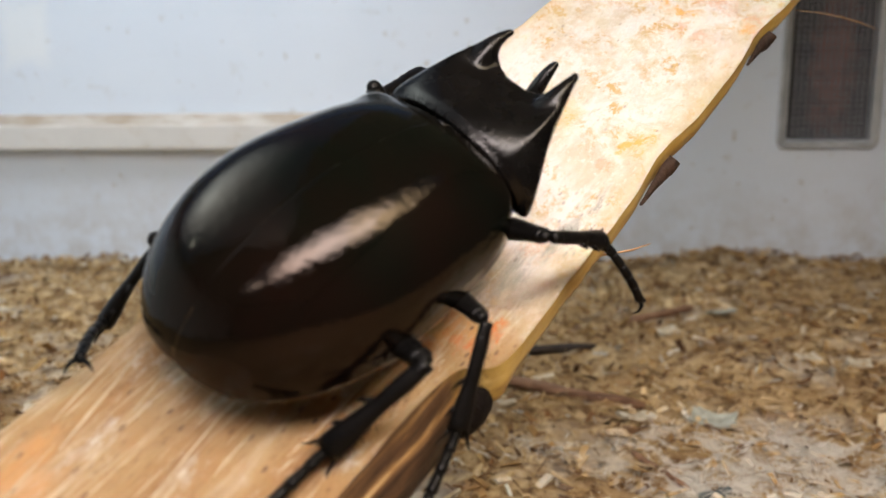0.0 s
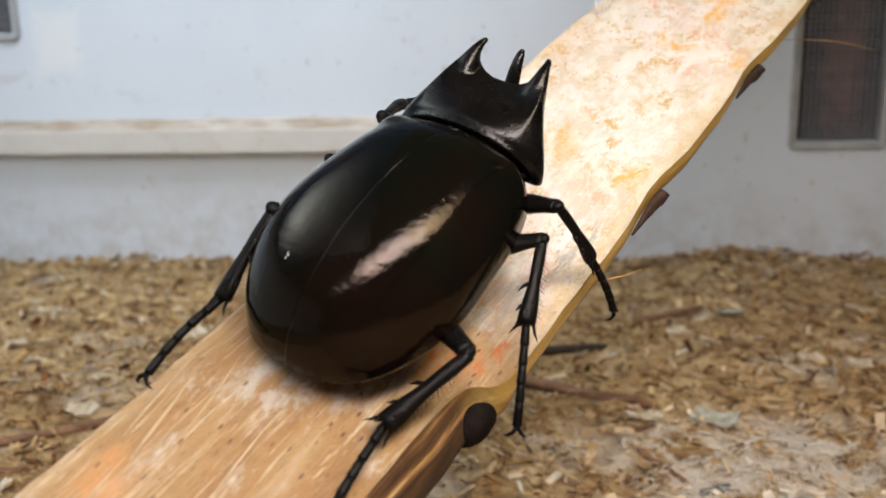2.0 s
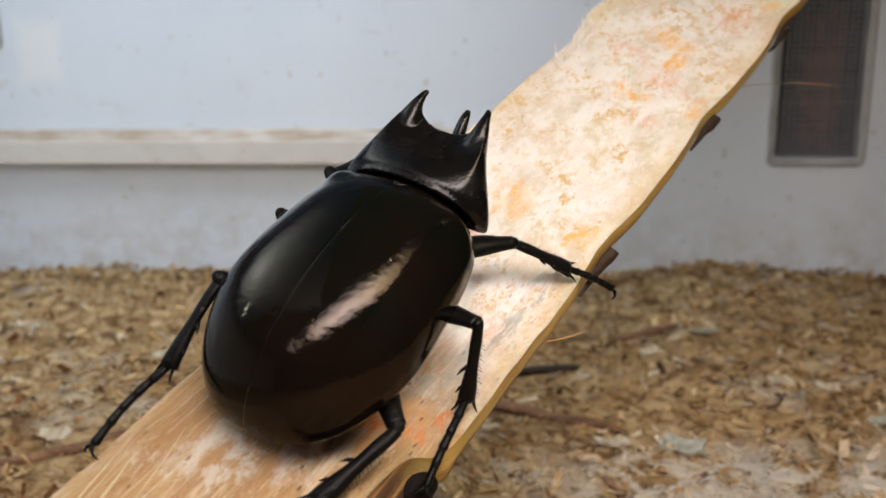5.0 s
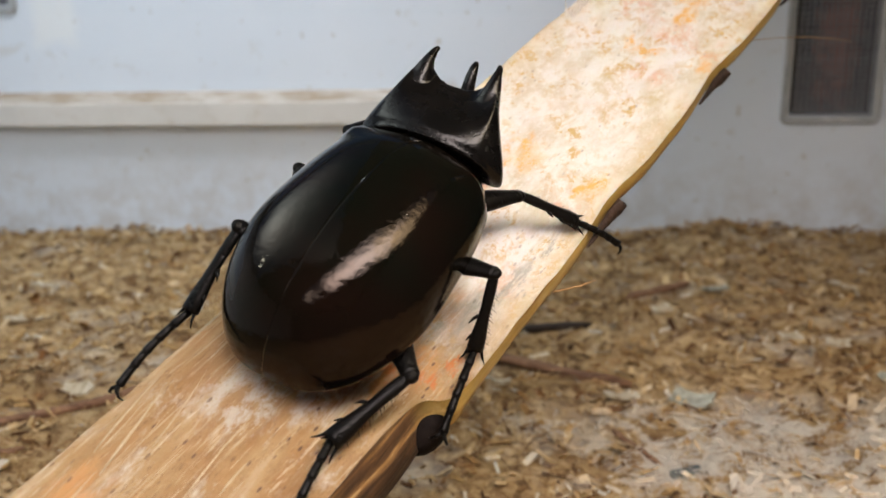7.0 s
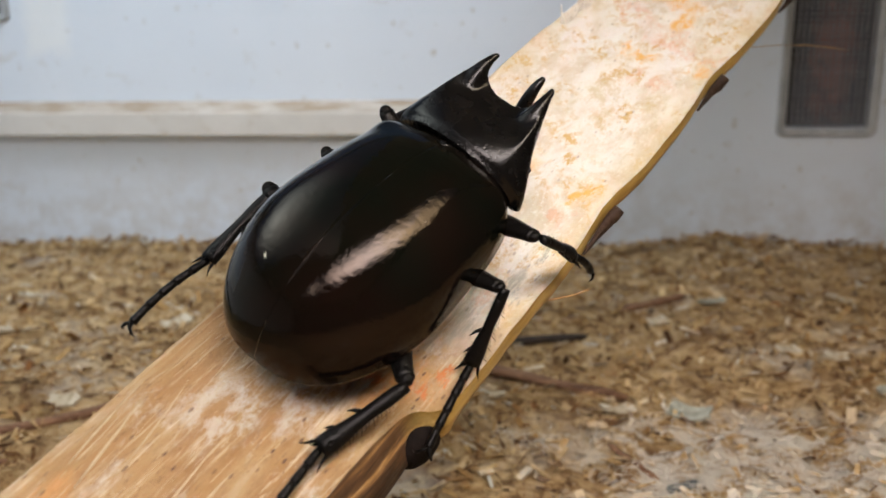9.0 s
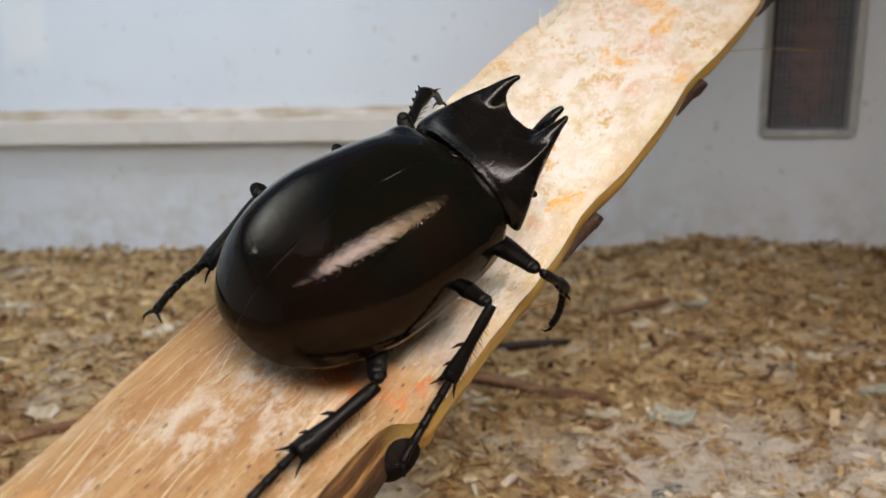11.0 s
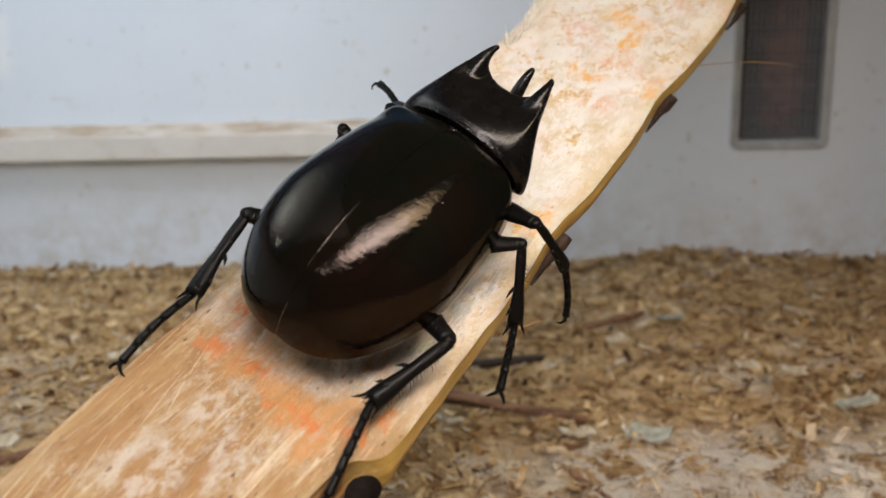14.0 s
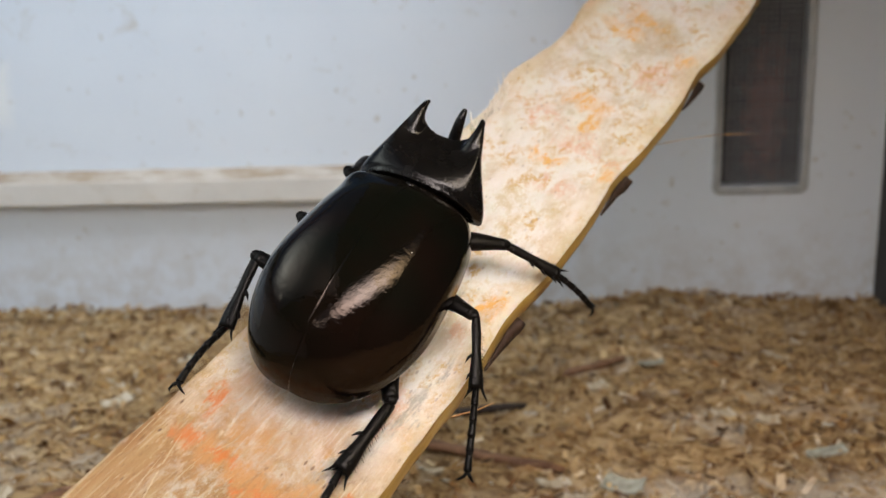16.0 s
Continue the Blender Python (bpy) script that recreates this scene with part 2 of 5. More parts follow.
def pith_material():
    """The split face of the cane: cream and white pith, tan rind skin lower down, orange stains at the joints."""
    m, t, b = material("cane_pith", rough=0.62, spec=0.35)
    along, across = axis_of(t, 1), axis_of(t, 0)
    v = place(t)
    grain = fbm(t, place(t, (1, 0.30, 1)), 900, 6, 0.68, 0.2)
    fibre = fbm(t, place(t, (1, 0.035, 1)), 1500, 4, 0.65, 0.15)
    # upper length: white pith with cream clouds, small ochre flecks and a pink blush
    blot = fbm(t, place(t, (1, 0.6, 1)), 520, 7, 0.74, 0.2)
    cloud = fbm(t, place(t, (1, 0.55, 1)), 95, 5, 0.62, 0.5)
    cream = ramp(t, cloud, [(0.30, (0.52, 0.43, 0.31)), (0.41, (0.60, 0.555, 0.47)), (0.49, (0.70, 0.69, 0.66)), (0.66, (0.75, 0.755, 0.75))])
    fleck = calc(t, "MULTIPLY", ramp(t, blot, [(0.50, 0.0), (0.58, 1.0)]), ramp(t, fbm(t, v, 85, 4, 0.6), [(0.44, 0.12), (0.58, 0.95)]))
    cream = mix(t, fleck, cream, (0.54, 0.37, 0.14))
    cream = mix(t, ramp(t, fbm(t, v, 62, 3), [(0.54, 0.0), (0.72, 0.45)]), cream, (0.57, 0.40, 0.30))
    cream = mix(t, ramp(t, grain, [(0.55, 0.0), (0.72, 0.6)]), cream, (0.52, 0.43, 0.31))
    chip = fbm(t, place(t, (1, 0.45, 1)), 1500, 4, 0.7, 0.3)
    cream = mix(t, ramp(t, chip, [(0.54, 0.0), (0.66, 0.7)]), cream, (0.74, 0.74, 0.73))
    # towards both edges of the face the pith is yellower
    rim = node(t, "ShaderNodeMapRange", {"Value": calc(t, "ABSOLUTE", calc(t, "ADD", across, 0.0031)), "From Min": 0.0100, "From Max": 0.0150, "To Max": 0.8}).outputs[0]
    cream = mix(t, calc(t, "MULTIPLY", rim, ramp(t, fbm(t, place(t, (1, 0.12, 1)), 500, 4), [(0.3, 0.35), (0.7, 1.0)])), cream, (0.56, 0.44, 0.25))
    # lower length: tan skin with chalky patches, scratches and long pale lines
    tan = ramp(t, fbm(t, place(t, (1, 0.22, 1)), 150, 7, 0.68, 0.3), [(0.30, (0.21, 0.105, 0.042)), (0.42, (0.30, 0.178, 0.075)), (0.55, (0.35, 0.235, 0.115)), (0.66, (0.42, 0.33, 0.22))])
    tan = mix(t, ramp(t, fbm(t, place(t, (1, 0.5, 1)), 60, 4, 0.6), [(0.50, 0.0), (0.66, 0.7)]), tan, (0.30, 0.165, 0.07))
    chalk = calc(t, "MULTIPLY", ramp(t, fbm(t, place(t, (1, 0.45, 1)), 120, 7, 0.74, 0.2), [(0.52, 0.0), (0.62, 0.9)]), ramp(t, fbm(t, place(t, (1, 0.35, 1)), 900, 5, 0.75), [(0.40, 0.05), (0.54, 1.0)]))
    tan = mix(t, chalk, tan, (0.50, 0.455, 0.39))
    tan = mix(t, ramp(t, fibre, [(0.56, 0.0), (0.66, 0.55)]), tan, (0.50, 0.41, 0.28))
    tan = mix(t, ramp(t, fbm(t, place(t, (1, 0.02, 1)), 520, 3, 0.6), [(0.63, 0.0), (0.68, 0.8)]), tan, (0.58, 0.49, 0.36))
    tan = mix(t, ramp(t, grain, [(0.52, 0.0), (0.70, 0.5)]), tan, (0.21, 0.115, 0.05))
    tan = mix(t, ramp(t, fbm(t, place(t, (1, 0.05, 1)), 800, 4, 0.6), [(0.60, 0.0), (0.70, 0.4)]), tan, (0.32, 0.17, 0.075))
    scratch = fbm(t, place(t, (1, 0.05, 1), (0, 0, 0.05)), 2400, 3, 0.7)
    tan = mix(t, ramp(t, scratch, [(0.60, 0.0), (0.68, 0.6)]), tan, (0.58, 0.50, 0.38))
    tan = mix(t, ramp(t, fbm(t, place(t, (1, 0.25, 1)), 1900, 4, 0.75), [(0.58, 0.0), (0.68, 0.7)]), tan, (0.17, 0.09, 0.04))
    shift = calc(t, "ADD", along, calc(t, "MULTIPLY", calc(t, "SUBTRACT", fbm(t, v, 160, 5, 0.65), 0.5), 0.026))
    upper = node(t, "ShaderNodeMapRange", {"Value": shift, "From Min": -0.031, "From Max": -0.012}).outputs[0]
    colour = mix(t, upper, tan, cream)
    # torn white pith, then orange, red and ochre stains, each where it lies on the face
    rough_v, fine_v = warped(t, 330.0, 0.015, (1, 0.5, 1)), warped(t, 600.0, 0.009, (1, 0.35, 1))
    crumb = ramp(t, fbm(t, place(t, (1, 0.5, 1)), 650, 6, 0.75), [(0.44, 0.0), (0.55, 1.0)])

    streaky = ramp(t, fbm(t, place(t, (1, 0.10, 1)), 1100, 6, 0.72), [(0.36, 0.0), (0.52, 1.0)])

    def spots(places, tone, strength, vec, broken):
        nonlocal colour
        k = None
        for x, y, rx, ry in places:
            g = blotch(t, vec, x * MM, y * MM, rx * MM, ry * MM)
            k = g if k is None else calc(t, "MAXIMUM", k, g)
        k = calc(t, "MULTIPLY", k, strength)
        colour = mix(t, calc(t, "MULTIPLY", k, broken), colour, tone)
    spots([(-9, -24, 4.5, 5.5), (-4, -29, 5, 4), (-5, -37, 5, 6), (-1, -41, 4, 5), (4, -34, 4, 6), (-6, -47, 4, 8), (1, -25, 4, 5)], (0.47, 0.445, 0.40), 0.75, rough_v, crumb)
    spots([(-3, -31, 15, 4.5), (2, -33, 6, 6), (-12, -66, 4, 6), (3, -33, 5, 5), (-8, -30, 6, 3), (-6, -26, 5, 3), (5, -30, 4, 4)], (0.46, 0.24, 0.09), 0.82, rough_v, streaky)
    spots([(-3.6, 12, 4.2, 6.0), (8, 12.3, 3.2, 4.2), (-3, 72, 7.0, 4.4), (0, 65.5, 3.4, 5.5), (-9, 103, 8, 4), (7, 101, 3, 5), (-1, 50, 4, 2.5), (-6, 111, 6, 4), (8.5, 53, 2.0, 5.0)], (0.70, 0.40, 0.10), 0.95, rough_v, calc(t, "MAXIMUM", crumb, 0.45))
    spots([(4, 90, 6, 9), (3, 44, 5, 4), (9, 56, 2.4, 7), (-8, 62, 7, 5), (-5, 3, 5, 3), (6, 6, 3, 3), (2, 58, 6, 6), (7, -12, 2.5, 6)], (0.62, 0.34, 0.20), 0.6, rough_v, crumb)
    spots([(-2, 36, 4.5, 6), (2, 30, 3, 4), (6, 38, 3, 4)], (0.48, 0.37, 0.15), 0.55, rough_v, crumb)
    spots([(-4, -24, 11, 5), (3, -20, 6, 6), (-9, -20, 5, 6)], (0.38, 0.225, 0.105), 0.6, fine_v, streaky)
    # the spot at (2.5, -32.5) also paints in shade of leg and tail
    spots([(-11.8, -31, 2.6, 2.4), (-12.3, -24.3, 1.4, 3.6), (7.7, -30.8, 1.8, 1.6), (-6.4, -30.3, 2.6, 1.6), (2.5, -32.5, 3.2, 1.8), (9.0, -27, 1.0, 2.0), (-2, -33.5, 2.2, 1.3)], (0.49, 0.165, 0.045), 0.95, fine_v, streaky)
    spots([(6, -19, 2.6, 5.5), (8.2, -11, 1.6, 6.0), (4.2, -24, 1.8, 3.5), (8.8, -2, 1.2, 5.0)], (0.30, 0.31, 0.28), 0.75, fine_v, streaky)
    # dark specks of dirt
    speck = ramp(t, node(t, "ShaderNodeTexVoronoi", {"Vector": place(t, (1, 0.4, 1)), "Scale": 800.0, "Randomness": 1.0}).outputs["Distance"], [(0.10, 0.95), (0.17, 0.0)])
    speck = calc(t, "MULTIPLY", speck, calc(t, "SUBTRACT", 1.0, calc(t, "MULTIPLY", upper, 0.6)))
    colour = mix(t, calc(t, "MULTIPLY", speck, ramp(t, fbm(t, v, 75, 2), [(0.40, 0.0), (0.54, 1.0)])), colour, (0.11, 0.06, 0.04))
    t.links.new(colour, b.inputs["Base Color"])
    h = calc(t, "ADD", calc(t, "MULTIPLY", grain, 0.8), calc(t, "ADD", fbm(t, v, 420, 6, 0.7), calc(t, "ADD", calc(t, "MULTIPLY", fibre, 0.5), calc(t, "MULTIPLY", chip, 0.5))))
    bump(t, b, h, 0.0007, 0.75)
    t.links.new(ramp(t, blot, [(0.3, 0.42), (0.7, 0.75)]), b.inputs["Roughness"])
    b.inputs["Subsurface Weight"].default_value = 0.12
    b.inputs["Subsurface Radius"].default_value = (0.0062, 0.0022, 0.0009)
    b.inputs["Subsurface Scale"].default_value = 1.0
    return m


def rind_material():
    m, t, b = material("cane_rind", rough=0.42, spec=0.45)
    v = place(t, (1, 0.08, 1))
    along = axis_of(t, 1)
    c = ramp(t, fbm(t, v, 420, 5, 0.6, 0.3), [(0.30, (0.20, 0.11, 0.025)), (0.52, (0.38, 0.255, 0.06)), (0.72, (0.50, 0.38, 0.14))])
    low = ramp(t, fbm(t, place(t, (0.8, 0.03, 0.8)), 620, 5, 0.68, 0.2), [(0.42, (0.022, 0.012, 0.007)), (0.53, (0.085, 0.045, 0.020)), (0.60, (0.26, 0.15, 0.055)), (0.68, (0.55, 0.42, 0.24))])
    pale = ramp(t, fbm(t, v, 420, 5, 0.6, 0.3), [(0.30, (0.38, 0.26, 0.12)), (0.7, (0.60, 0.48, 0.30))])
    c = mix(t, node(t, "ShaderNodeMapRange", {"Value": along, "From Min": -0.036, "From Max": -0.030}).outputs[0], low, c)
    c = mix(t, node(t, "ShaderNodeMapRange", {"Value": axis_of(t, 0), "From Min": -0.006, "From Max": 0.004}).outputs[0], pale, c)
    t.links.new(c, b.inputs["Base Color"])
    bump(t, b, calc(t, "ADD", fbm(t, v, 900, 4), fbm(t, place(t), 240, 4)), 0.0004, 0.6)
    return m


def plain_grain(name, stops, scale, rough=0.7, stretch=(1, 1, 1), relief=0.0004, detail=5.0, spec=0.4):
    m, t, b = material(name, rough=rough, spec=spec)
    v = place(t, stretch)
    t.links.new(ramp(t, fbm(t, v, scale, detail, 0.6, 0.3), stops), b.inputs["Base Color"])
    bump(t, b, fbm(t, v, scale * 3, 4), relief, 0.6)
    return m


def matted_patch(t, v):
    """Where the litter lies bleached and matted together."""
    sep = node(t, "ShaderNodeSeparateXYZ", {0: v})
    dx = calc(t, "DIVIDE", calc(t, "SUBTRACT", sep.outputs[0], 0.100), 0.072)
    dy = calc(t, "DIVIDE", calc(t, "SUBTRACT", sep.outputs[1], 0.204), 0.044)
    far = calc(t, "SQRT", calc(t, "ADD", calc(t, "MULTIPLY", dx, dx), calc(t, "MULTIPLY", dy, dy)))
    return calc(t, "MULTIPLY", node(t, "ShaderNodeMapRange", {"Value": far, "From Min": 0.55, "From Max": 1.15, "To Min": 1.0, "To Max": 0.0}).outputs[0], ramp(t, fbm(t, v, 90, 6, 0.66, 0.4), [(0.46, 0.0), (0.53, 1.0)]))


def damp_zones(t, v, colour):
    """Darker, redder zones a thumb's width across."""
    colour = mix(t, ramp(t, fbm(t, v, 62, 4, 0.62), [(0.50, 0.0), (0.64, 0.62)]), colour, (0.13, 0.062, 0.026))
    colour = mix(t, ramp(t, fbm(t, v, 88, 3, 0.6, 0.4), [(0.60, 0.0), (0.70, 0.5)]), colour, (0.38, 0.17, 0.055))
    colour = mix(t, ramp(t, fbm(t, v, 150, 4, 0.6, 0.3), [(0.57, 0.0), (0.66, 0.7)]), colour, (0.085, 0.040, 0.018))
    return mix(t, ramp(t, fbm(t, v, 125, 4, 0.6, 0.6), [(0.53, 0.0), (0.62, 0.65)]), colour, (0.64, 0.48, 0.27))


def chip_material():
    """Shavings: each chip takes its own tone, from dark bark to bleached wood."""
    m, t, b = material("wood_shavings", rough=0.85, spec=0.2)
    g = node(t, "ShaderNodeNewGeometry")
    c = ramp(t, g.outputs["Random Per Island"], [(0.0, (0.055, 0.026, 0.012)), (0.22, (0.17, 0.088, 0.034)), (0.42, (0.39, 0.235, 0.092)), (0.66, (0.53, 0.36, 0.155)), (0.84, (0.65, 0.49, 0.27)), (0.95, (0.74, 0.67, 0.54)), (1.0, (0.58, 0.60, 0.54))])
    c = mix(t, ramp(t, fbm(t, place(t), 700, 4), [(0.35, 0.35), (0.7, 0.0)]), c, (0.13, 0.075, 0.035))
    c = damp_zones(t, place(t), c)
    c = mix(t, calc(t, "MULTIPLY", matted_patch(t, place(t)), 0.7), c, (0.70, 0.665, 0.59))
    t.links.new(c, b.inputs["Base Color"])
    bump(t, b, fbm(t, place(t), 1500, 3), 0.0003, 0.5)
    return m


def litter_material():
    m, t, b = material("sawdust_litter", rough=0.9, spec=0.15)
    v = place(t)
    c = ramp(t, fbm(t, v, 330, 6, 0.7, 0.6), [(0.28, (0.11, 0.060, 0.026)), (0.44, (0.31, 0.195, 0.088)), (0.58, (0.49, 0.345, 0.175)), (0.74, (0.64, 0.52, 0.33))])
    pale = ramp(t, fbm(t, v, 26, 4, 0.6), [(0.54, 0.0), (0.70, 0.55)])
    c = damp_zones(t, v, c)
    pale = calc(t, "MAXIMUM", pale, calc(t, "MULTIPLY", matted_patch(t, v), 0.9))
    c = mix(t, pale, c, (0.68, 0.65, 0.58))
    t.links.new(c, b.inputs["Base Color"])
    bump(t, b, fbm(t, v, 480, 6, 0.7), 0.002, 0.9)
    return m


def wall_material():
    """White painted board gone grey-blue, with brown splashes low down and smears."""
    m, t, b = material("white_painted_board", rough=0.5, spec=0.4)
    v = place(t)
    c = ramp(t, fbm(t, v, 9, 4, 0.6), [(0.3, (0.68, 0.755, 0.85)), (0.7, (0.735, 0.81, 0.90))])
    dirt = ramp(t, fbm(t, v, 55, 6, 0.68, 0.5), [(0.60, 0.0), (0.76, 0.55)])
    c = mix(t, dirt, c, (0.44, 0.39, 0.30))
    fine = ramp(t, fbm(t, v, 210, 3, 0.5), [(0.68, 0.0), (0.75, 0.5)])
    c = mix(t, fine, c, (0.40, 0.36, 0.29))
    low = node(t, "ShaderNodeMapRange", {"Value": axis_of(t, 2), "From Min": 0.0, "From Max": 0.045, "To Min": 0.45, "To Max": 0.0}).outputs[0]
    c = mix(t, calc(t, "MULTIPLY", low, ramp(t, fbm(t, v, 80, 5, 0.65), [(0.4, 0.0), (0.65, 1.0)])), c, (0.40, 0.34, 0.26))
    # a pale reflection painted onto the wall beside the far vent
    sep = node(t, "ShaderNodeSeparateXYZ", {0: v})
    px = calc(t, "DIVIDE", calc(t, "ABSOLUTE", calc(t, "ADD", sep.outputs[0], 0.214)), 0.013)
    pz = calc(t, "DIVIDE", calc(t, "ABSOLUTE", calc(t, "SUBTRACT", sep.outputs[2], 0.108)), 0.017)
    edge = calc(t, "ADD", calc(t, "MAXIMUM", px, pz), calc(t, "MULTIPLY", calc(t, "SUBTRACT", fbm(t, v, 90, 5, 0.7), 0.5), 0.9))
    c = mix(t, node(t, "ShaderNodeMapRange", {"Value": edge, "From Min": 0.6, "From Max": 1.05, "To Min": 0.4, "To Max": 0.0}).outputs[0], c, (0.90, 0.92, 0.90))
    t.links.new(c, b.inputs["Base Color"])
    bump(t, b, fbm(t, v, 160, 4), 0.0006, 0.25)
    return m


def ledge_material():
    m, t, b = material("dusty_white_ledge", rough=0.6, spec=0.35)
    v = place(t)
    c = ramp(t, fbm(t, v, 30, 4, 0.6), [(0.3, (0.62, 0.61, 0.58)), (0.7, (0.72, 0.71, 0.68))])
    up = node(t, "ShaderNodeSeparateXYZ", {0: node(t, "ShaderNodeNewGeometry").outputs["Normal"]}).outputs[2]
    dust = calc(t, "MULTIPLY", node(t, "ShaderNodeMapRange", {"Value": up, "From Min": 0.25, "From Max": 0.8}).outputs[0], ramp(t, fbm(t, place(t, (0.4, 1, 1)), 110, 5, 0.7), [(0.32, 0.25), (0.6, 0.95)]))
    c = mix(t, dust, c, (0.30, 0.225, 0.15))
    c = mix(t, ramp(t, fbm(t, v, 75, 5, 0.65), [(0.58, 0.0), (0.74, 0.5)]), c, (0.45, 0.38, 0.28))
    t.links.new(c, b.inputs["Base Color"])
    bump(t, b, fbm(t, v, 190, 4), 0.0006, 0.4)
    return m


def rusty_plate():
    """A dark plate behind the wires with a brown rusty patch that breaks up towards its edge."""
    m, t, b = material("rusty_plate", rough=0.8, spec=0.2)
    v = place(t)
    sep = node(t, "ShaderNodeSeparateXYZ", {0: v})
    dx, dz = calc(t, "DIVIDE", calc(t, "SUBTRACT", sep.outputs[0], 0.003), 0.010), calc(t, "DIVIDE", calc(t, "ADD", sep.outputs[2], 0.012), 0.034)
    far = calc(t, "SQRT", calc(t, "ADD", calc(t, "MULTIPLY", dx, dx), calc(t, "MULTIPLY", dz, dz)))
    far = calc(t, "ADD", far, calc(t, "MULTIPLY", calc(t, "SUBTRACT", fbm(t, v, 150, 5, 0.7), 0.5), 2.4))
    fac = node(t, "ShaderNodeMapRange", {"Value": far, "From Min": 0.45, "From Max": 1.25, "To Min": 0.95, "To Max": 0.0}).outputs[0]
    t.links.new(mix(t, fac, (0.006, 0.006, 0.007), (0.36, 0.12, 0.075)), b.inputs["Base Color"])
    bump(t, b, fbm(t, v, 500, 4), 0.0005, 0.6)
    return m


SHELL = shell_material()
PRONOTUM = chitin_material("pitted_black_chitin", 0.24, 2000.0, 0.24, 0.24)
LIMB = chitin_material("black_limb_chitin", 0.38, 1100.0, 0.12, 0.75)
UNDER_EDGE = chitin_material("dull_black_edge", 0.60, 1500.0, 0.10)
PITH, RIND, CHIPS, LITTER, WALL, LEDGE = pith_material(), rind_material(), chip_material(), litter_material(), wall_material(), ledge_material()
BARK = plain_grain("dark_bark", [(0.35, (0.007, 0.004, 0.003)), (0.65, (0.038, 0.018, 0.009))], 300, 0.7, relief=0.0008)
FIBRE = plain_grain("pale_fibre", [(0.3, (0.40, 0.31, 0.19)), (0.7, (0.54, 0.45, 0.32))], 500, 0.7)
SPLINTER = plain_grain("white_splinter", [(0.3, (0.66, 0.62, 0.54)), (0.7, (0.78, 0.76, 0.71))], 500, 0.7)
STRAW = plain_grain("dry_straw", [(0.3, (0.30, 0.16, 0.06)), (0.7, (0.46, 0.28, 0.12))], 300, 0.55)
TWIG = plain_grain("red_brown_twig", [(0.35, (0.10, 0.045, 0.022)), (0.65, (0.27, 0.15, 0.085))], 420, 0.7, (0.2, 1, 1), 0.0006)
BUD = plain_grain("black_bud", [(0.3, (0.004, 0.0035, 0.0035)), (0.7, (0.012, 0.009, 0.008))], 500, 0.7, relief=0.0004, spec=0.05)
BLACK_TWIG = plain_grain("charred_twig", [(0.3, (0.018, 0.014, 0.012)), (0.7, (0.05, 0.035, 0.028))], 260, 0.75, relief=0.0006)
PALE_CHIP = plain_grain("bleached_chip", [(0.35, (0.34, 0.27, 0.17)), (0.65, (0.62, 0.57, 0.46))], 320, 0.8, (1, 0.2, 1))
SLATE_CHIP = plain_grain("slate_flake", [(0.35, (0.05, 0.055, 0.055)), (0.65, (0.15, 0.16, 0.15))], 320, 0.8)
GREEN_CHIP = plain_grain("grey_green_chip", [(0.35, (0.22, 0.22, 0.17)), (0.65, (0.42, 0.43, 0.37))], 320, 0.75)
FLUFF = plain_grain("white_fluff", [(0.3, (0.54, 0.49, 0.41)), (0.7, (0.74, 0.71, 0.64))], 350, 0.95, relief=0.001)
METAL = plain_grain("grey_vent_frame", [(0.3, (0.30, 0.32, 0.33)), (0.7, (0.44, 0.46, 0.47))], 90, 0.45, spec=0.5)
WIRE = plain_grain("grey_wire", [(0.3, (0.10, 0.105, 0.12)), (0.7, (0.27, 0.28, 0.31))], 400, 0.5)
DARK = plain_grain("dark_duct", [(0.3, (0.004, 0.004, 0.004)), (0.7, (0.010, 0.010, 0.010))], 60, 0.8)
RUST = rusty_plate()
LID = plain_grain("dark_lid_board", [(0.3, (0.035, 0.032, 0.030)), (0.7, (0.055, 0.050, 0.046))], 40, 0.8)
# grey enough for the added lid to bounce fill light
ADDED_LID = plain_grain("grey_added_lid", [(0.3, (0.20, 0.205, 0.19)), (0.7, (0.28, 0.285, 0.27))], 40, 0.8)

# ---- building helpers ----


def mesh_of(name, verts, faces, smooth=True):
    me = bpy.data.meshes.new(name)
    me.from_pydata([tuple(map(float, v)) for v in verts], [], [tuple(map(int, f)) for f in faces])
    me.update()
    if smooth:
        me.polygons.foreach_set("use_smooth", [True] * len(me.polygons))
    return me


def from_bmesh(name, bm, smooth=True):
    bmesh.ops.recalc_face_normals(bm, faces=bm.faces)
    me = bpy.data.meshes.new(name)
    bm.to_mesh(me)
    bm.free()
    if smooth:
        me.polygons.foreach_set("use_smooth", [True] * len(me.polygons))
    return me


def part(name, me, mat, parent=None, label="", at=None):
    """One mesh object under a thing or a part."""
    if isinstance(me, bmesh.types.BMesh):
        me = from_bmesh(name, me)
    if mat is not None and not me.materials:
        me.materials.append(mat)
    ob = new(name, me)
    ob.parent = parent
    if at is not None:
        ob.matrix_basis = at
    return tagged(ob, label)


def box(bm, lo, hi, bevel=0.0):
    made = bmesh.ops.create_cube(bm, size=1.0)["verts"]
    size, mid = [(b - a) for a, b in zip(lo, hi)], [(a + b) / 2 for a, b in zip(lo, hi)]
    for v in made:
        v.co = Vector([v.co[i] * size[i] + mid[i] for i in range(3)])
    if bevel:
        edges = list({e for v in made for e in v.link_edges})
        bmesh.ops.bevel(bm, geom=edges, offset=bevel, segments=2, profile=0.5, affect="EDGES")


